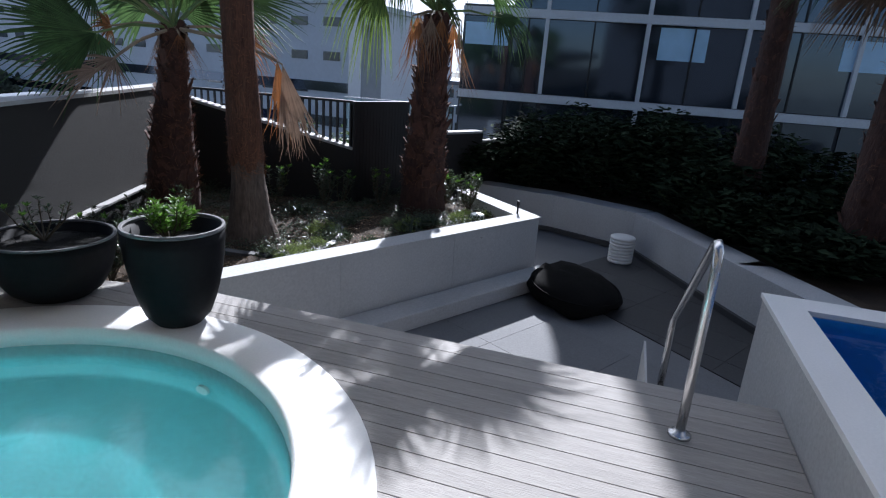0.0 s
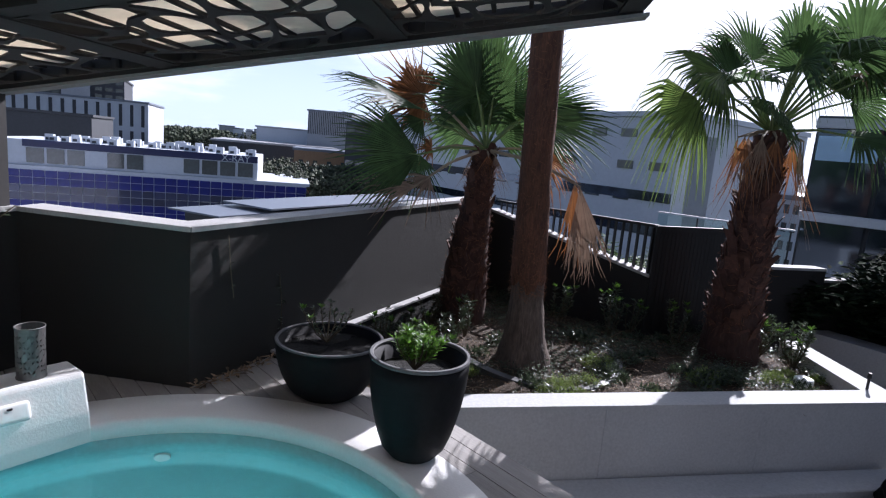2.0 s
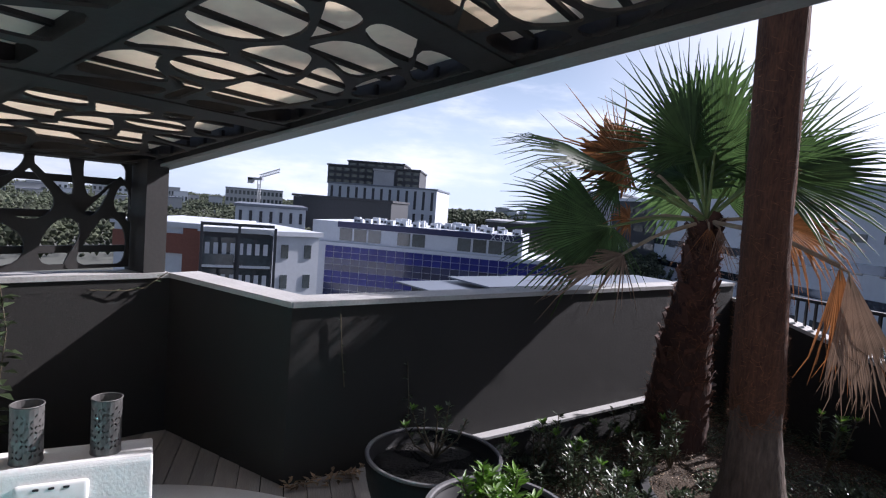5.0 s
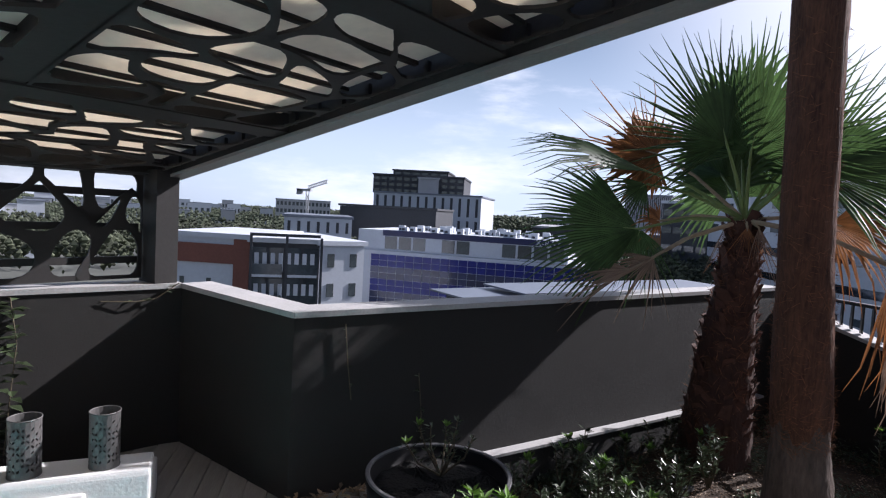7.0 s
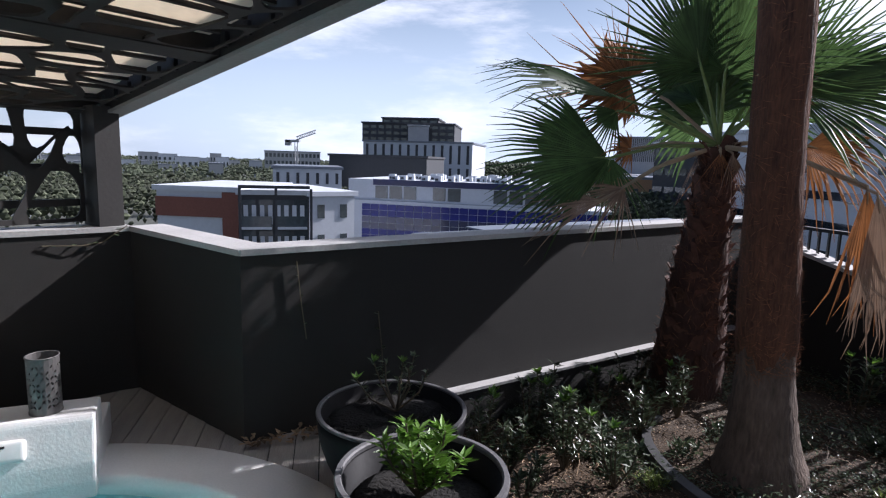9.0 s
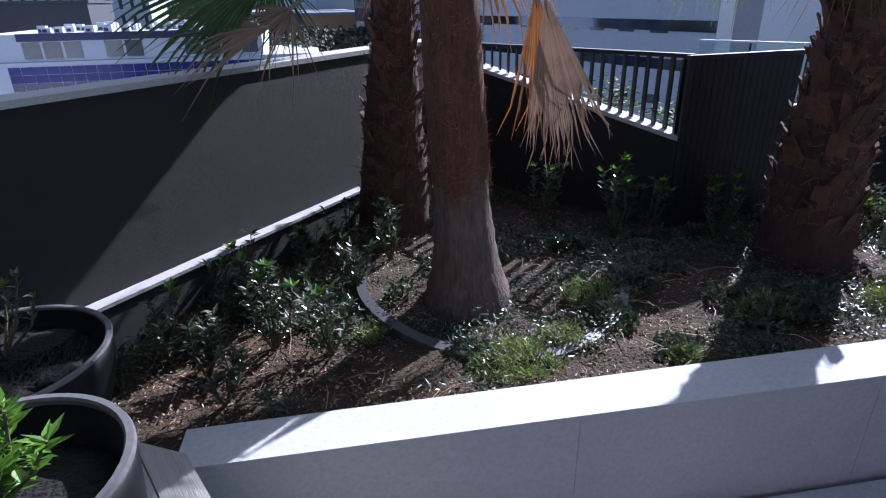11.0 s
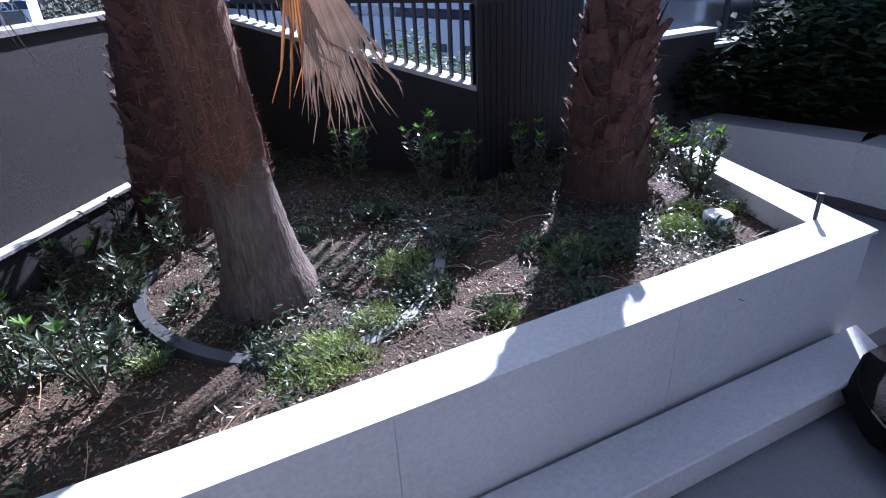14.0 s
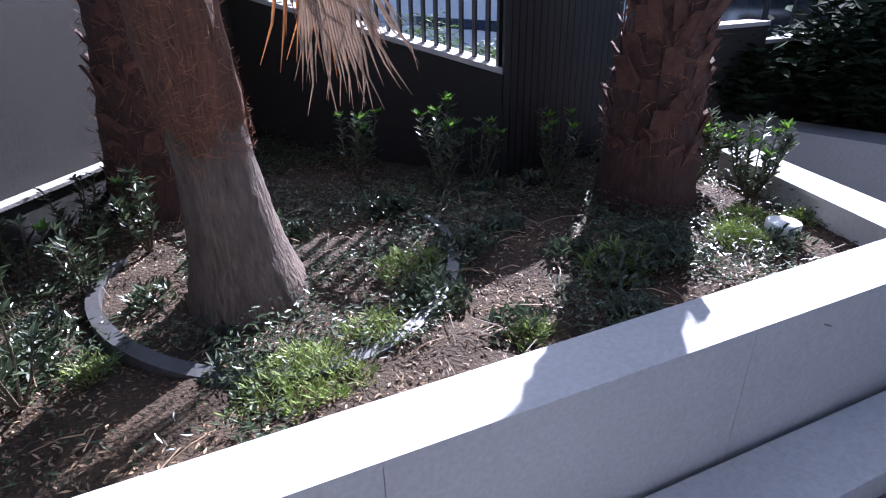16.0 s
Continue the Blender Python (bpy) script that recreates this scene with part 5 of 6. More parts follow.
vine([on_wall(P_L, P_0, 0.90, 0.012, 1.0), on_wall(P_L, P_0, 0.94, 0.03, 0.99), on_wall(P_L, P_0, 0.965, 0.02, 1.0), on_wall(P_L, P_0, 0.995, 0.02, 1.10)], 12, 0.045, "thin dry vine twig below the capping")
vine([on_wall(P_A, P_C, 0.06, 0.012, 1.0), on_wall(P_A, P_C, 0.065, 0.012, 0.75), on_wall(P_A, P_C, 0.07, 0.02, 0.55)], 7, 0.035, "thin trailing vine on the dark parapet")
vine([on_wall(P_A, P_C, 0.17, 0.012, 0.08), on_wall(P_A, P_C, 0.165, 0.03, 0.4), on_wall(P_A, P_C, 0.16, 0.02, 0.66)], 14, 0.05, "thin trailing vine with a few leaves on the dark parapet")

# ---- lower terrace beyond the fence ----
g = bmesh.new()
prism(g, [(3.05, 8.75), (4.42, 6.72), (5.9, 7.3), (4.7, 9.9)], -26, -0.32)
setting("lower_terrace", g, M_CONC_FLOOR, "grey terrace slab beyond the fence", "terrace")


# ---- sunken terrace ----
SEAT = [(6.2, 8.0), (7.25, 5.3), (7.42, 4.0), (6.25, 2.15), (5.4, 0.75)]
g = bmesh.new()
for i in range(len(SEAT) - 1):
    a, b = Vector(SEAT[i]), Vector(SEAT[i + 1])
    d = (b - a).normalized()
    o = Vector((-d.y, d.x)) * 0.38
    prism(g, [a, b, b + o + d * 0.1, a + o - d * 0.1], FLOOR, -0.24)
setting("seat_wall", g, M_CONC, "pale curved concrete seat wall in front of the hedge", "wall")
g = bmesh.new()
for i in range(len(SEAT) - 1):
    a, b = Vector(SEAT[i]), Vector(SEAT[i + 1])
    d = (b - a).normalized()
    o = Vector((d.y, -d.x)) * 0.05
    prism(g, [a, b, b + o, a + o], FLOOR, FLOOR + 0.07)
setting("baseboard", g, M_DARK_TILE, "dark stone skirting under the seat wall", "skirting")

bag_at = Vector((5.06, 3.30, FLOOR))
ott = thing("beanbag", bag_at, "large slumped black beanbag on dark paving beside the ledge", "beanbag")
g = bmesh.new()
lathe(g, [(0.36, 0.0), (0.47, 0.05), (0.52, 0.14), (0.50, 0.25), (0.42, 0.35), (0.27, 0.42), (0.12, 0.445), (0.02, 0.45)], 48, bag_at)
for v in g.verts:
    d = v.co - bag_at
    d.z *= 0.72 + 0.20 * d.y / 0.5
    d += Vector((1, 1, 0.6)) * (0.075 * noise.noise(v.co * 3.6) + 0.02 * noise.noise(v.co * 11))
    d.z = max(d.z, 0.0)
    v.co = bag_at + d
sub("cushion", g, M_LEATHER, ott, "", True)
g = bmesh.new()
tube(g, [bag_at + Vector((0.485 * math.cos(a), 0.48 * math.sin(a), 0.195 + 0.055 * math.sin(a))) for a in [2 * math.pi * k / 48 for k in range(49)]], 0.009, 6)
sub("piping", g, M_LEATHER, ott, "", True)

stool = thing("stool", (6.85, 3.82, FLOOR), "small white ribbed drum stool beside the seat wall", "stool")
for k in range(8):
    g = bmesh.new()
    lathe(g, [(0.02, 0), (0.15, 0), (0.165, 0.012), (0.165, 0.03), (0.15, 0.042), (0.02, 0.042)], 32, (6.85, 3.82, FLOOR + 0.045 * k))
    sub("ring", g, M_WHITE_PLASTIC, stool, "", True)

# dark planting behind the seat wall
g = bmesh.new()
prism(g, [(6.4, 8.0), (7.6, 5.35), (7.75, 4.0), (6.55, 2.0), (5.6, 0.5), (11.2, -4.5), (11.2, 8.0)], FLOOR, -0.30)
setting("hedge_soil", g, M_SOIL, "dark soil behind the seat wall", "soil")


def bush(at, rx, ry, h, count, label, mat=M_HEDGE_SHADE, size=0.13):
    p = thing("bush", at, label, "bush", "dense planting behind the seat wall")
    g = bmesh.new()
    tube(g, [at, (at[0], at[1], at[2] + h * 0.6)], [0.03, 0.012], 6)
    sub("stem", g, M_STEM, p)
    g = bmesh.new()
    for k in range(count):
        d = Vector((rnd.gauss(0, 1), rnd.gauss(0, 1), rnd.gauss(0, 1))).normalized() * rnd.random() ** 0.4
        lump = 1 + 0.25 * noise.noise(d * 3 + Vector(at))
        leaf(g, Vector((at[0] + d.x * rx * lump, at[1] + d.y * ry * lump, at[2] + h * 0.52 + d.z * h * 0.5 * lump)), any_way(0.2), Vector((0, 0, 1)) + any_way() * 0.5, size * rnd.uniform(0.5, 1.3), size * 0.4)
    sub("leaves", g, mat, p)


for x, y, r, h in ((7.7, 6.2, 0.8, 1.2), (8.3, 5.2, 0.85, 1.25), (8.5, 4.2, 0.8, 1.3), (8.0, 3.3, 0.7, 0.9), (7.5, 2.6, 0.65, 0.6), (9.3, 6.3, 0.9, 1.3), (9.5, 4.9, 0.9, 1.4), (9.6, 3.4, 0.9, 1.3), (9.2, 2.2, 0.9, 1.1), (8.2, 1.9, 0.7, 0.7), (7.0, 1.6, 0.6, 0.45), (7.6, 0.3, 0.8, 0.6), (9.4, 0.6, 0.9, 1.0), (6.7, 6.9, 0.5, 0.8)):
    bush((x, y, -0.31), r, r, h, 2600, "dense green bush, its colour darkened for shade", M_HEDGE_SHADE, 0.17)

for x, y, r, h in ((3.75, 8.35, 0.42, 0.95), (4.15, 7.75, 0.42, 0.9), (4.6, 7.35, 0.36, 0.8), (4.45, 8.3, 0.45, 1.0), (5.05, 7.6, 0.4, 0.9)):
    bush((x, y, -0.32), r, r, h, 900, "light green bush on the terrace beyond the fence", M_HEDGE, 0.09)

# ---- glazed building beyond the planting ----
GD, GF = Vector((-0.588, 0.809)), Vector((-0.809, -0.588))
GC = Vector((13.0, 9.45))


def gpt(s, out=0.0):
    return GC + GD * s + GF * out


def gbox(g, s0, s1, z0, z1, o0, o1):
    return prism(g, [gpt(s0, o0), gpt(s1, o0), gpt(s1, o1), gpt(s0, o1)], z0, z1)


tower = thing("glazed_building", (*gpt(0), -1.0), "dark glazed building with pale frames close to the terrace", "building")
g = bmesh.new()
gbox(g, -16, 1.65, -26, 11.0, -9, -0.12)
sub("wall", g, M_WALL_DARK, tower)
BAYS = [-16, -12.6, -9.2, -6.6, -4.1, -1.75, 0.75, 1.65]
for z0, z1 in ((-3.2, 0.80), (1.05, 2.90), (3.15, 5.0), (5.25, 7.1), (7.35, 9.2)):
    for a, b in zip(BAYS, BAYS[1:]):
        g = bmesh.new()
        gbox(g, a + 0.05, b - 0.05, z0, z1, -0.115, -0.06)
        w = sub("window", g, M_GLASS_DARK, tower)
        g = bmesh.new()
        mid = a + (b - a) * 0.52
        gbox(g, mid - 0.02, mid + 0.02, z0, z1, -0.058, -0.02)
        sub("mullion", g, M_BLACK_METAL, w)
for z in (0.80, 2.90, 5.0, 7.1):
    g = bmesh.new()
    gbox(g, -16, 1.65, z + 0.02, z + 0.23, -0.10, 0.05)
    sub("floor_band", g, M_FRAME, tower, "pale aluminium floor band")
for a in BAYS[1:-1]:
    g = bmesh.new()
    gbox(g, a - 0.05, a + 0.05, -3.2 if a == -1.75 else 1.05, 8.3, -0.05, 0.06)
    sub("frame", g, M_FRAME, tower, "pale aluminium frame")
# lower glazed wing at its near corner
g = bmesh.new()
gbox(g, 1.653, 2.95, -26, 3.2, -6, -0.12)
sub("wing_wall", g, M_WALL_DARK, tower)
for z0, z1 in ((-3.2, 0.80), (1.05, 2.90)):
    g = bmesh.new()
    gbox(g, 1.70, 2.90, z0, z1, -0.115, -0.06)
    sub("window", g, M_GLASS_DARK, tower)
    g = bmesh.new()
    gbox(g, 1.654, 2.95, z1 + 0.02, z1 + 0.23, -0.10, 0.05)
    sub("floor_band", g, M_FRAME, tower, "pale aluminium floor band")
# sky reflections painted as pale blue sheets in front of the glass
for s, z0, z1 in ((-3.21, 2.09, 2.86), (1.72, 2.2, 2.75), (-7.4, 2.1, 2.8)):
    g = bmesh.new()
    gbox(g, s, s + 1.15, z0, z1, -0.056, -0.045)
    sub("sky_pane", g, M_SKY_PANE, tower, "pale blue sheet painted as the sky's reflection")
for k in range(9):
    g = bmesh.new()
    gbox(g, -1.6, 0.7, -1.2 + k * 0.2, -1.15 + k * 0.2, -0.05, -0.01)
    sub("louvre", g, M_WALL_DARK, tower)
# glass balustrade at its near corner
g = bmesh.new()
gbox(g, 2.35, 6.2, -2.0, -0.6, 0.2, 0.5)
setting("balcony_wall", g, M_CONC, "pale balcony edge beside the glazed building", "wall")
bal = thing("glass_balustrade", (*gpt(4.5, 0.3), -0.6), "clear glass balustrade on a balcony edge", "balustrade")
M_CLEAR = glass("clear green glass", (0.75, 0.9, 0.88), 0.02)
for s in (3.0, 4.05, 5.1):
    g = bmesh.new()
    gbox(g, s, s + 1.0, -0.6, 0.55, 0.34, 0.352)
    sub("pane", g, M_CLEAR, bal)
    g = bmesh.new()
    gbox(g, s - 0.03, s, -0.6, 0.55, 0.32, 0.37)
    sub("post", g, M_BLACK_METAL, bal)
g = bmesh.new()
gbox(g, 2.9, 6.1, 0.55, 0.59, 0.31, 0.38)
sub("top_rail", g, M_FRAME, bal)


# unseen walls added behind the terrace; the tall one blocks sky light
g = bmesh.new()
h0, h1 = roof(0.4, 6.6, 0).to_2d(), roof(9.0, 6.6, 0).to_2d()
hv = RV.to_2d().normalized()
prism(g, [h0, h1, h1 + hv * 0.4, h0 + hv * 0.4], FLOOR - 0.2, 14.0)
setting("wall_south", g, M_WALL_DARK, "unseen dark clad wall added behind the terrace to block sky light", "wall")
g = bmesh.new()
h2 = roof(-4.6, 6.6, 0).to_2d()
prism(g, [h2, h0 - RU.to_2d() * 0.004, h0 - RU.to_2d() * 0.004 + hv * 0.3, h2 + hv * 0.3], FLOOR - 0.2, 2.1)
setting("wall_south_west", g, M_RENDER_DARK, "dark rendered wall closing the terrace", "wall")


# ---- city ----
def facade_house(name, p, q, depth, z0, z1, wall, label, rows, cols, wz, ww, glass_mat, roof_mat=None, cat="building", inset=0.15, skip=(), roof_lift=0.5, base=None):
    """A building with a street face from p to q, its windows set into it row by row."""
    p, q = Vector(p), Vector(q)
    d = (q - p).normalized()
    back = Vector((-d.y, d.x))
    if back.dot(p) < 0:
        back = -back
    h = thing(name, (p.x, p.y, z0), label, cat)
    g = bmesh.new()
    prism(g, [p, q, q + back * depth, p + back * depth], z0, z1)
    sub("wall", g, wall, h)
    g = bmesh.new()
    prism(g, [p - d * 0.3 - back * 0.3, q + d * 0.3 - back * 0.3, q + d * 0.3 + back * depth, p - d * 0.3 + back * depth], z1 + 0.02, z1 + roof_lift)
    sub("roof", g, roof_mat or M_METAL_ROOF, h)
    L = (q - p).length
    mesh = None
    for r in range(rows):
        for c in range(cols):
            if (r, c) in skip:
                continue
            zc = (base if base is not None else z0) + (z1 - (base if base is not None else z0)) * (r + 0.5) / rows
            o = p + d * L * (c + 0.5) / cols - back * 0.04
            if mesh is None:
                g = bmesh.new()
                box(g, Matrix.Identity(4), L / cols * ww, 0.1, (z1 - (base if base is not None else z0)) / rows * wz)
                mesh = bpy.data.meshes.new("window")
                g.to_mesh(mesh)
                g.free()
                mesh.materials.append(glass_mat)
            w = new("window", mesh)
            w.parent = h
            w.matrix_parent_inverse = h.matrix_basis.inverted()
            w.matrix_basis = Matrix.Translation((o.x, o.y, zc)) @ Matrix.Rotation(math.atan2(d.y, d.x), 4, "Z")
    return h


def polar(az, r):
    return (1.4 + r * math.cos(radians(az)), 1.6 + r * math.sin(radians(az)))


# blue-banded clinic
CL0, CL1 = Vector(polar(116.2, 81)), Vector(polar(92.3, 74.5))
clinic = thing("clinic_building", (CL0.x, CL0.y, -26), "white clinic building with cobalt blue glass bands", "building")
cd = (CL1 - CL0).normalized()
cb = Vector((-cd.y, cd.x))
L = (CL1 - CL0).length
g = bmesh.new()
prism(g, [CL0 - cd * 2.3, CL1, CL1 + cb * 16, CL0 - cd * 2.3 + cb * 16], -26, -4.45)
sub("wall", g, M_WALL_WHITE, clinic)
g = bmesh.new()
prism(g, [CL0 - cd * 2.3, CL1 + cd * 0.4, CL1 + cd * 0.4 + cb * 16, CL0 - cd * 2.3 + cb * 16], -4.44, -4.1)
sub("roof", g, M_WALL_WHITE, clinic)
UPR = CL0 + cd * (L - 6.0)
g = bmesh.new()
prism(g, [CL0 - cd * 2.3 + cb * 0.6, UPR + cb * 0.6, UPR + cb * 15, CL0 - cd * 2.3 + cb * 15], -4.08, -1.25)
sub("upper_storey", g, M_WALL_WHITE, clinic)
g = bmesh.new()
prism(g, [CL0 + cd * 1.4 + cb * 0.5, UPR + cb * 0.5, UPR + cb * 0.62, CL0 + cd * 1.4 + cb * 0.62], -2.0, -1.2)
sub("sign_band", g, M_NAVY, clinic, "dark blue band under the roof")
cols = 26
shared = {}


def pane(key, w, h, mat):
    if key not in shared:
        g = bmesh.new()
        box(g, Matrix.Identity(4), w, 0.08, h)
        shared[key] = bpy.data.meshes.new("pane")
        g.to_mesh(shared[key])
        g.free()
        shared[key].materials.append(mat)
    return shared[key]


turn = Matrix.Rotation(math.atan2(cd.y, cd.x), 4, "Z")
for r, (zc, h, mat, key) in enumerate([(-4.98 - 0.86 * k, 0.80, M_GLASS_NAVY if k % 4 in (2, 3) else M_GLASS_BLUE, "n" if k % 4 in (2, 3) else "b") for k in range(9)]):
    for c in range(cols):
        o = CL0 + cd * (L * (c + 0.5) / cols) - cb * 0.05
        w = new("pane", pane(key, L / cols * 0.93, h, mat))
        w.parent, w.matrix_parent_inverse = clinic, clinic.matrix_basis.inverted()
        w.matrix_basis = Matrix.Translation((o.x, o.y, zc)) @ turn
for c in range(12):
    if c in (3, 6, 7):
        continue
    o = CL0 + cd * (1.6 + (L - 8) * (c + 0.5) / 12) + cb * 0.56
    w = new("pane", pane("u", (L - 8) / 12 * 0.85, 1.7, M_GLASS_GREY))
    w.parent, w.matrix_parent_inverse = clinic, clinic.matrix_basis.inverted()
    w.matrix_basis = Matrix.Translation((o.x, o.y, -2.95)) @ turn
sign = bpy.data.curves.new("sign_text", "FONT")
sign.body, sign.size, sign.extrude, sign.align_x = "X-RAY", 1.15, 0.03, "RIGHT"
sign.materials.append(M_WALL_WHITE)
so = new("sign_text", sign)
so.parent, so.matrix_parent_inverse = clinic, clinic.matrix_basis.inverted()
sp = UPR - cd * 0.9 + cb * 0.42
so.matrix_basis = Matrix.Translation((sp.x, sp.y, -1.98)) @ turn @ Matrix.Rotation(radians(90), 4, "X")
tagged(so, "white raised X-RAY sign letters")
for k in range(46):
    o = CL0 + cd * rt.uniform(2, L - 7) + cb * rt.uniform(1.5, 10)
    u = thing("rooftop_unit", (o.x, o.y, -1.25), "small white rooftop air conditioning unit", "air conditioner", "units on the clinic roof")
    g = bmesh.new()
    prism(g, [(o.x, o.y), (o.x + 0.9, o.y), (o.x + 0.9, o.y + 0.6), (o.x, o.y + 0.6)], -1.25, -1.25 + rt.uniform(0.5, 1.0))
    sub("casing", g, M_WALL_WHITE, u)
    g = bmesh.new()
    prism(g, [(o.x + 0.1, o.y - 0.03), (o.x + 0.55, o.y - 0.03), (o.x + 0.55, o.y - 0.005), (o.x + 0.1, o.y - 0.005)], -1.15, -0.85)
    sub("grille", g, M_WALL_DARK, u)

# flats with balconies
A0, A1, A2, A3 = Vector(polar(134.5, 64)), Vector(polar(127.6, 60)), Vector(polar(121.2, 60)), Vector(polar(116.9, 62))
facade_house("brick_flats", A0, A1, 14, -26, -2.1, M_WALL_WHITE, "white and red-brown brick block of flats", 7, 3, 0.42, 0.16, M_GLASS_GREY, M_WALL_WHITE, base=-24)
g = bmesh.new()
d = (A1 - A0).normalized()
prism(g, [A1 - d * 1.6 - Vector((-d.y, d.x)) * 0.3, A1 - Vector((-d.y, d.x)) * 0.3, A1 + Vector((-d.y, d.x)) * 2, A1 - d * 1.6 + Vector((-d.y, d.x)) * 2], -26, -2.12)
pier = setting("brick_pier", g, M_BRICK, "red-brown brick pier of the flats", "wall")
g = bmesh.new()
prism(g, [A0 - Vector((-d.y, d.x)) * 0.28, A1 - d * 1.6 - Vector((-d.y, d.x)) * 0.28, A1 - d * 1.6 + Vector((-d.y, d.x)), A0 + Vector((-d.y, d.x))], -4.6, -2.7)
sub("brick_band", g, M_BRICK, pier)
flats = facade_house("balcony_flats", A1, A2, 14, -26, -2.3, M_WALL_DARK, "grey flats with deep glazed balconies", 7, 4, 0.7, 0.8, M_GLASS_GREY, M_WALL_WHITE, base=-24)
d = (A2 - A1).normalized()
o = Vector((-d.y, d.x))
for k in range(3):
    for a in (0.02, 0.52):
        p, q = A1.lerp(A2, a) - o * 1.2, A1.lerp(A2, a + 0.44) - o * 1.2
        g = bmesh.new()
        prism(g, [p, q, q + o * 1.15, p + o * 1.15], -5.6 - 3.1 * k, -5.35 - 3.1 * k)
        b = sub("balcony", g, M_WALL_WHITE if a else M_WALL_DARK, flats)
        g = bmesh.new()
        prism(g, [p, q, q + o * 0.06, p + o * 0.06], -5.34 - 3.1 * k, -4.3 - 3.1 * k)
        sub("balustrade", g, M_GLASS_GREY, b)
g = bmesh.new()
for a in (0.0, 0.5, 1.0):
    p = A1.lerp(A2, a) - o * 1.3
    prism(g, [p, p + d * 0.25, p + d * 0.25 + o * 0.2, p + o * 0.2], -26, -1.6)
p, q = A1 - o * 1.3, A2 - o * 1.3
prism(g, [p, q, q + o * 0.2, p + o * 0.2], -1.6, -1.3)
sub("frame", g, M_WALL_DARK, flats, "dark balcony frame")
for k in range(3):
    for c in range(8):
        p = A1.lerp(A2, 0.06 + 0.115 * c) - o * 0.12
        g = bmesh.new()
        prism(g, [p, p + d * 0.42, p + d * 0.42 + o * 0.05, p + o * 0.05], -5.2 - 3.1 * k, -3.3 - 3.1 * k)
        sub("curtain", g, M_WALL_WHITE, flats, "pale curtain behind the balcony")
facade_house("white_flats", A2, A3, 14, -26, -2.4, M_WALL_WHITE, "white rendered flats with small windows", 7, 2, 0.45, 0.3, M_GLASS_GREY, M_WALL_WHITE, base=-24)
# middle distance
facade_house("grey_block", polar(124.6, 105), polar(118.2, 105), 20, -26, -0.6, M_WALL_WHITE, "pale low rooftop block", 8, 7, 0.6, 0.3, M_WALL_DARK)
facade_house("dark_hall", polar(119.4, 130), polar(110.0, 125), 30, -26, 1.9, M_WALL_DARK, "long dark roofed hall", 1, 1, 0.01, 0.01, M_WALL_DARK, M_WALL_DARK)
facade_house("striped_tower", polar(116.2, 180), polar(105.6, 172), 30, -26, 6.6, M_WALL_WHITE, "white tower block with tall dark window slots", 4, 13, 0.82, 0.3, M_WALL_DARK, base=-20)
facade_house("dark_penthouse", polar(116.3, 183), polar(107.4, 178), 24, 6.7, 12.2, M_WALL_DARK, "dark stepped upper storeys with balconies", 3, 12, 0.5, 0.7, M_GLASS_GREY, M_WALL_DARK)
facade_house("dark_penthouse", polar(114.4, 186), polar(109.0, 183), 18, 12.68, 14.0, M_WALL_DARK, "dark stepped top storey", 1, 6, 0.5, 0.7, M_GLASS_GREY, M_WALL_DARK)
facade_house("lift_tower", polar(111.9, 176), polar(109.9, 176), 10, 6.7, 11.4, M_WALL_GREY, "pale concrete lift tower", 1, 1, 0.01, 0.01, M_WALL_GREY, M_WALL_GREY)
facade_house("far_offices", polar(125.4, 420), polar(120.3, 420), 40, -26, 4.5, M_WALL_GREY, "hazy grey distant offices", 6, 14, 0.5, 0.6, M_GLASS_GREY)
facade_house("long_hall", polar(100.5, 150), polar(89.2, 150), 40, -26, -0.9, M_WALL_DARK, "long dark building roof", 3, 20, 0.3, 0.5, M_GLASS_GREY, M_WALL_GREY)
facade_house("pale_hall", polar(96.6, 175), polar(87.5, 170), 40, -26, 3.4, M_WALL_WHITE, "pale long hall with a blank wall", 1, 1, 0.01, 0.01, M_WALL_WHITE, M_WALL_GREY)
facade_house("ribbed_block", polar(92.0, 168), polar(87.9, 165), 30, -26, 9.0, M_WALL_GREY, "grey block with vertical fins", 1, 24, 0.98, 0.35, M_WALL_DARK, base=2.8)
facade_house("brick_house", polar(93.3, 118), polar(88.0, 118), 20, -26, -0.9, M_BRICK_TAN, "tan brick building behind trees", 5, 4, 0.3, 0.3, M_GLASS_GREY)
# hospital
H0, H1, H2 = Vector(polar(88.6, 104)), Vector(polar(84.6, 100)), Vector(polar(57.0, 55))
facade_house("hospital", H1, H2, 22, -26, 6.4, M_WALL_WHITE, "large white hospital building with rows of small windows", 10, 15, 0.26, 0.5, M_GLASS_GREY, M_WALL_WHITE, base=-24, skip={(r, c) for r in range(10) for c in range(15) if (c * 5 + r * 3) % 7 == 0})
facade_house("hospital_wing", H0, H1, 18, -26, 5.2, M_WALL_DARK, "dark glazed hospital wing", 10, 4, 0.35, 0.8, M_GLASS_GREY, M_WALL_WHITE, base=-24)
d = (H2 - H1).normalized()
o = Vector((d.y, -d.x))
if o.dot(H1) > 0:
    o = -o
hb = thing("hospital_bands", (H1.x, H1.y, -1.2), "dark continuous window bands on the hospital face", "window band")
for z in (-1.4, -4.6):
    g = bmesh.new()
    p, q = H1 + o * 0.12, H2 + o * 0.12
    prism(g, [p, q, q - o * 0.1, p - o * 0.1], z, z + 0.9)
    sub("band", g, M_GLASS_DARK, hb)
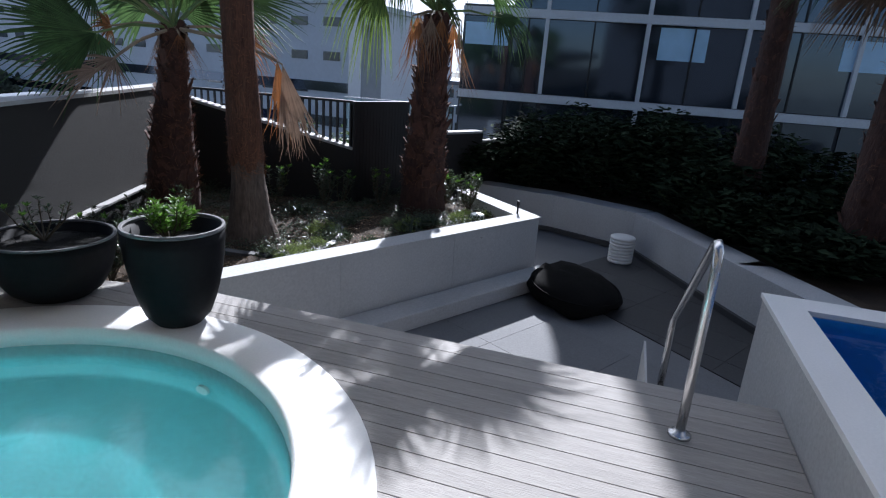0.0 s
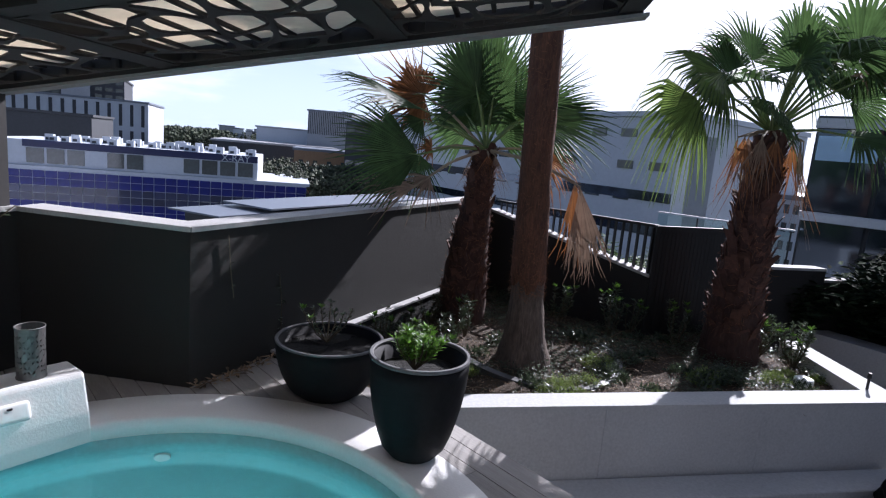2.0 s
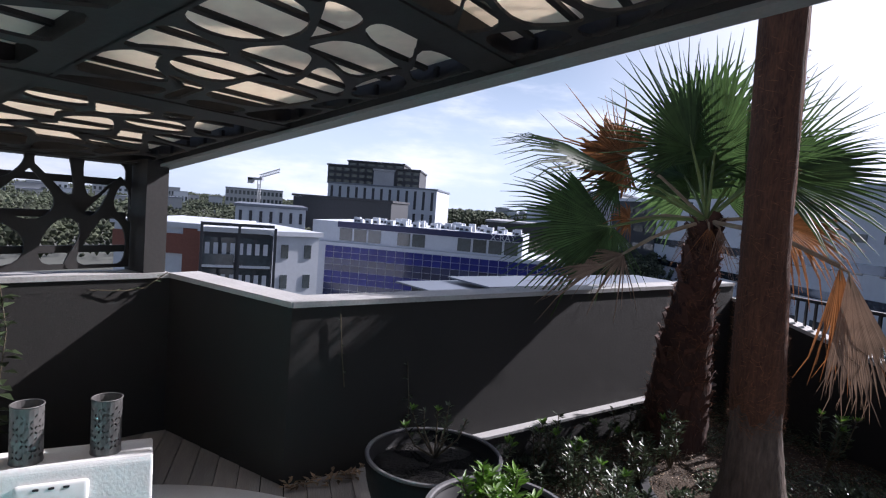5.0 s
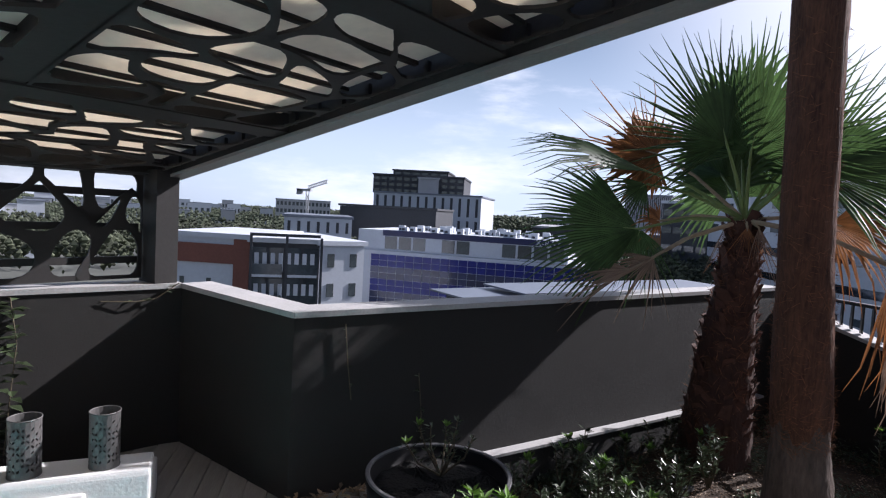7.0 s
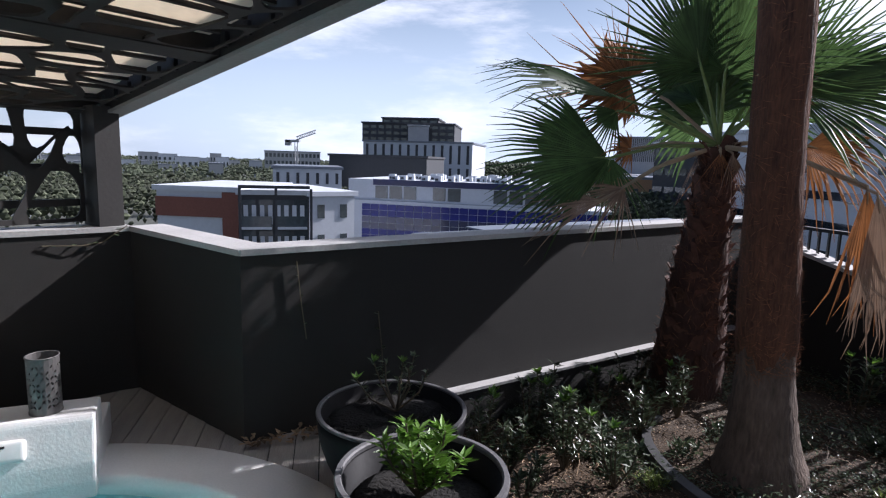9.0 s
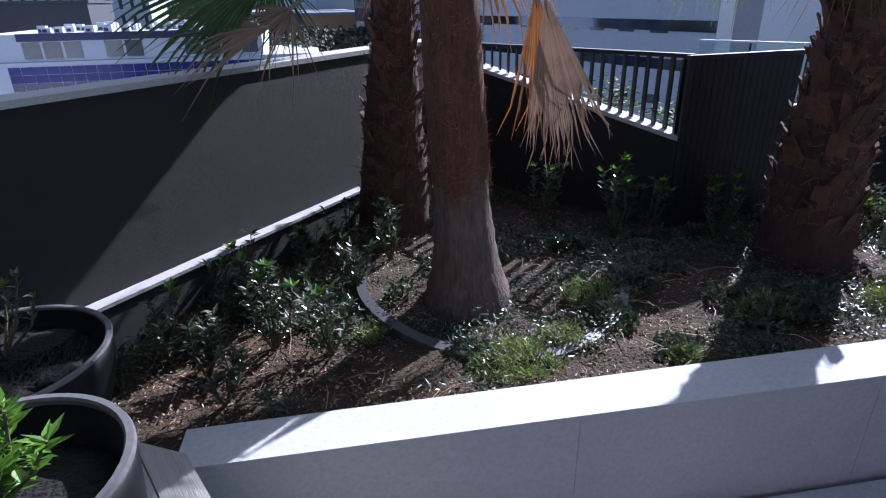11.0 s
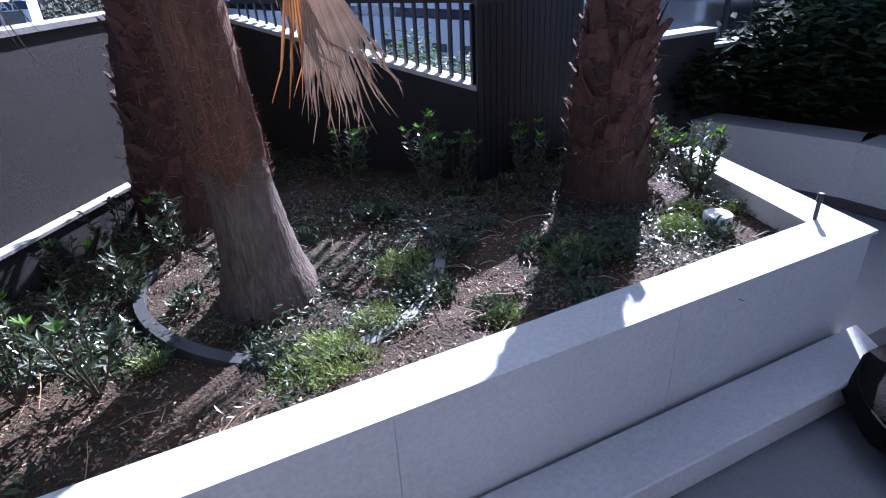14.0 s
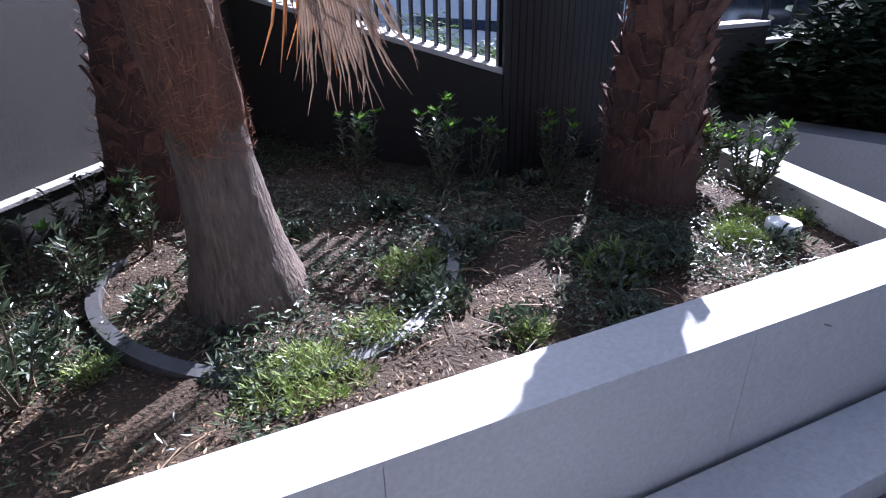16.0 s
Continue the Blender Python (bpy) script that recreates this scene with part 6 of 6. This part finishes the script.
facade_house("grid_block", polar(56.0, 75), polar(43.5, 70), 20, -26, -0.4, M_WALL_WHITE, "white gridded block with square windows", 12, 18, 0.5, 0.55, M_GLASS_GREY, base=-24)
col = thing("concrete_shaft", (*polar(55.6, 50), -26), "beige concrete shaft beside the hospital", "shaft")
g = bmesh.new()
c = Vector(polar(55.8, 50))
prism(g, [c, c + Vector((1.4, -1.0)), c + Vector((2.2, 0.2)), c + Vector((0.8, 1.2))], -26, 4.5)
sub("shaft", g, M_WALL_GREY, col)
# neighbouring metal roof just beyond the parapet
nr = thing("neighbour_roof", (0.5, 11.5, 0.3), "pale flat metal roof with dark edge beyond the parapet", "roof")
g = bmesh.new()
prism(g, [(-0.5, 11.4), (3.3, 16.0), (2.3, 16.9), (-1.5, 12.3)], 0.315, 0.345)
sub("sheet", g, M_METAL_ROOF, nr)
g = bmesh.new()
prism(g, [(-1.0, 10.9), (3.25, 16.05), (2.1, 17.0), (-2.1, 11.9)], -26, 0.21)
sub("wall", g, M_WALL_DARK, nr)
g = bmesh.new()
prism(g, [(-1.3, 10.7), (-0.3, 11.9), (-1.3, 12.7), (-2.3, 11.5)], 0.22, 0.25)
sub("lower_sheet", g, M_METAL_ROOF, nr)

# crane
cr = thing("tower_crane", (*polar(122.5, 300), -26), "distant tower crane with a raised jib", "crane")
cx, cy = polar(122.5, 300)
g = bmesh.new()
for k in range(-26, 7, 3):
    bar(g, (cx - 0.8, cy, k), (cx + 0.8, cy, k + 3), 0.25, 0.25)
    bar(g, (cx + 0.8, cy, k), (cx - 0.8, cy, k + 3), 0.25, 0.25)
for s in (-0.8, 0.8):
    bar(g, (cx + s, cy, -26), (cx + s, cy, 9), 0.3, 0.3)
sub("mast", g, M_WALL_GREY, cr)
g = bmesh.new()
bar(g, (cx - 6, cy, 9), (cx + 2, cy, 9), 1.6, 1.2)
bar(g, (cx - 6, cy, 8), (cx - 3, cy, 8), 1.6, 2.6)
sub("counter_jib", g, M_WALL_GREY, cr)
g = bmesh.new()
for s in (0.0, 1.5):
    bar(g, (cx, cy, 9.5 + s), (cx + 11, cy, 13.0 + s), 0.35, 0.35)
for k in range(8):
    x = cx + 11 * k / 8
    z = 9.5 + 3.5 * k / 8
    bar(g, (x, cy, z), (x + 1.4, cy, z + 1.9), 0.25, 0.25)
sub("jib", g, M_WALL_GREY, cr)


# ---- trees of the city ----
def woods(name, count, az, dist, top, size, seed, label, mat=M_TREES):
    r = random.Random(seed)
    g = bmesh.new()
    for k in range(count):
        a, d = r.uniform(*az), r.uniform(*dist)
        x, y = polar(a, d)
        s = size * r.uniform(0.6, 1.3)
        z = top - r.random() * 3.0 + 1.2 * noise.noise((x * 0.08, y * 0.08, seed))
        for q in range(18):
            c = Vector((x + r.gauss(0, s), y + r.gauss(0, s), z - abs(r.gauss(0, s * 0.8))))
            rr = s * r.uniform(0.13, 0.36)
            v = [g.verts.new(c + Vector(u) * rr * r.uniform(0.6, 1.3)) for u in ((1, 0, 0), (-1, 0, 0), (0, 1, 0), (0, -1, 0), (0, 0, 1), (0, 0, -1))]
            for f in ((0, 2, 4), (2, 1, 4), (1, 3, 4), (3, 0, 4), (2, 0, 5), (1, 2, 5), (3, 1, 5), (0, 3, 5)):
                g.faces.new([v[i] for i in f])
    tagged(part(name, g, mat, None, label), category="trees", kind="stuff")


woods("far_trees", 900, (117, 160), (110, 190), -4.5, 2.0, 1, "belt of dull green trees beyond the flats")
woods("far_trees", 2200, (60, 175), (240, 700), -6.5, 3.6, 2, "wooded suburbs towards the horizon", M_TREES_HAZE)
woods("far_trees", 2200, (60, 175), (700, 2300), -10.0, 9.0, 3, "wooded horizon", M_TREES_HAZE)
woods("street_trees", 260, (84, 96), (85, 112), -2.6, 1.3, 4, "olive green street trees between the buildings")
woods("far_trees", 700, (93, 111), (255, 420), 1.5, 3.0, 8, "grey-green wooded rise behind the halls", M_TREES_HAZE)
for k in range(34):
    a, r0 = rt.uniform(93, 110), rt.uniform(250, 400)
    facade_house("hill_house", polar(a, r0), polar(a - rt.uniform(0.5, 1.6), r0), 12, -26, rt.uniform(-2.0, 2.2) + (r0 - 250) / 50, (M_WALL_GREY, M_WALL_WHITE, M_WALL_DARK)[k % 3], "small hazy building on the wooded rise", 3, 5, 0.4, 0.5, M_GLASS_GREY, M_METAL_ROOF)
for k in range(60):
    a, r0 = rt.uniform(125, 165), rt.uniform(250, 900)
    p, q = polar(a, r0), polar(a + rt.uniform(0.8, 2.0), r0)
    facade_house("suburb_house", p, q, 12, -26, -4.5 + rt.uniform(-3, 4) * (r0 / 500), M_WALL_WHITE if k % 2 else M_WALL_GREY, "pale distant suburban building", 2, 4, 0.3, 0.5, M_GLASS_GREY, M_METAL_ROOF)

# ---- paving and deck boards ----
def slab_set(owner, poly, size, z, mat, origin=(0, 0)):
    xs, ys = [p[0] for p in poly], [p[1] for p in poly]
    i0, i1 = math.floor((min(xs) - origin[0]) / size), math.ceil((max(xs) - origin[0]) / size)
    j0, j1 = math.floor((min(ys) - origin[1]) / size), math.ceil((max(ys) - origin[1]) / size)
    area = lambda c: sum(c[a][0] * c[(a + 1) % len(c)][1] - c[(a + 1) % len(c)][0] * c[a][1] for a in range(len(c))) / 2
    for i in range(i0, i1):
        for j in range(j0, j1):
            x, y = origin[0] + i * size, origin[1] + j * size
            c = [(x + 0.002, y + 0.002), (x + size - 0.002, y + 0.002), (x + size - 0.002, y + size - 0.002), (x + 0.002, y + size - 0.002)]
            for a in range(len(poly)):
                (px, py), (qx, qy) = poly[a], poly[(a + 1) % len(poly)]
                c = clip(c, qy - py, px - qx, (qy - py) * px + (px - qx) * py)
                if len(c) < 3:
                    break
            if len(c) >= 3 and area(c) > 0.002:
                g = bmesh.new()
                prism(g, c, FLOOR - 0.02, z + rnd.uniform(-0.001, 0.001))
                sub("slab" if mat is M_CONC_FLOOR else "tile", g, mat, owner)


e0, e1 = nt(EDGE - 0.05, -2.4), nt(EDGE - 0.05, 0.9)
slab_set(floor, [(e1.x, e1.y), (4.46, 0.9), (4.46, 4.04), (e0.x, 4.04)], 0.9, FLOOR, M_CONC_FLOOR, (4.46, 4.04))
slab_set(floor, [(4.465, 0.9), (5.5, 0.9), (7.42, 4.0), (7.25, 5.3), (6.3, 7.2), (5.7, 5.7), (5.33, 4.05), (4.465, 4.05)], 0.6, FLOOR, M_DARK_TILE, (4.465, 4.05))

DECK = [P_A, (0.12, 4.88), (0.99, 4.03), (1.10, 4.03), tuple(nt(EDGE, -2.45)), tuple(nt(EDGE, POOL_SIDE - 0.006)), tuple(nt(-4.2, POOL_SIDE - 0.006)), (-4.0, -2.6), P_L, P_0]
deck = thing("deck_floor", (1.5, 1.0, -0.03), "weathered grey timber deck boards with dark gaps", "deck", kind="structure")


def spans(n):
    """Where the line at n runs inside the deck's outline and outside the spa's coping, as pairs of t."""
    cuts = []
    for i in range(len(DECK)):
        p, q = Vector(DECK[i]), Vector(DECK[(i + 1) % len(DECK)])
        a, b = p.dot(N) - n, q.dot(N) - n
        if a * b < 0:
            c = p.lerp(q, a / (a - b))
            cuts.append(c.dot(T) / T.length_squared)
    cuts.sort()
    pairs = [(cuts[i], cuts[i + 1]) for i in range(0, len(cuts) - 1, 2)]
    cn, ct = SPA.dot(N), SPA.dot(T)
    r = R_OUT - 0.004
    if abs(n - cn) < r:
        w = math.sqrt(r * r - (n - cn) ** 2)
        out = []
        for a, b in pairs:
            if b <= ct - w or a >= ct + w:
                out.append((a, b))
            else:
                if a < ct - w:
                    out.append((a, ct - w))
                if b > ct + w:
                    out.append((ct + w, b))
        pairs = out
    return pairs


k = 0
while EDGE - k * BOARD > -4.0:
    n1, n0 = EDGE - k * BOARD - 0.003, EDGE - (k + 1) * BOARD + 0.003
    s1, s0 = spans(n1 - 0.004), spans(n0 + 0.004)
    k += 1
    if len(s1) != len(s0):
        s1 = s0 = spans((n0 + n1) / 2)
    for (a1, b1), (a0, b0) in zip(s1, s0):
        if min(b1 - a1, b0 - a0) < 0.02:
            continue
        cuts = 1 if b1 - a1 < 3.6 else 2
        f = rnd.uniform(0.35, 0.65)
        for c in range(cuts):
            u0, u1 = (0, 1) if cuts == 1 else ((0, f) if c == 0 else (f, 1))
            q = [nt(n0, a0 + (b0 - a0) * u0 + 0.002), nt(n1, a1 + (b1 - a1) * u0 + 0.002), nt(n1, a1 + (b1 - a1) * u1 - 0.002), nt(n0, a0 + (b0 - a0) * u1 - 0.002)]
            g = bmesh.new()
            o = (q[0] + q[2]) / 2
            turn_b = Matrix.Rotation(-math.atan2(T.y, T.x) + math.pi / 2, 4, "Z")
            loc = [turn_b @ Vector((p.x - o.x, p.y - o.y, 0)) for p in q]
            prism(g, [v.to_2d() for v in loc], -0.028, 0.0)
            b = part("board", g, M_DECK, deck)
            b.matrix_parent_inverse = deck.matrix_basis.inverted()
            b.matrix_basis = Matrix.Translation((o.x, o.y, 0)) @ turn_b.inverted()
for n in [EDGE - 0.25 - 0.45 * i for i in range(15)]:
    g = bmesh.new()
    for a, b in spans(n):
        prism(g, [nt(n, a + 0.05), nt(n + 0.05, a + 0.05), nt(n + 0.05, b - 0.05), nt(n, b - 0.05)], -0.13, -0.03)
    if g.faces:
        sub("joist", g, M_BLACK_METAL, deck)
    else:
        g.free()
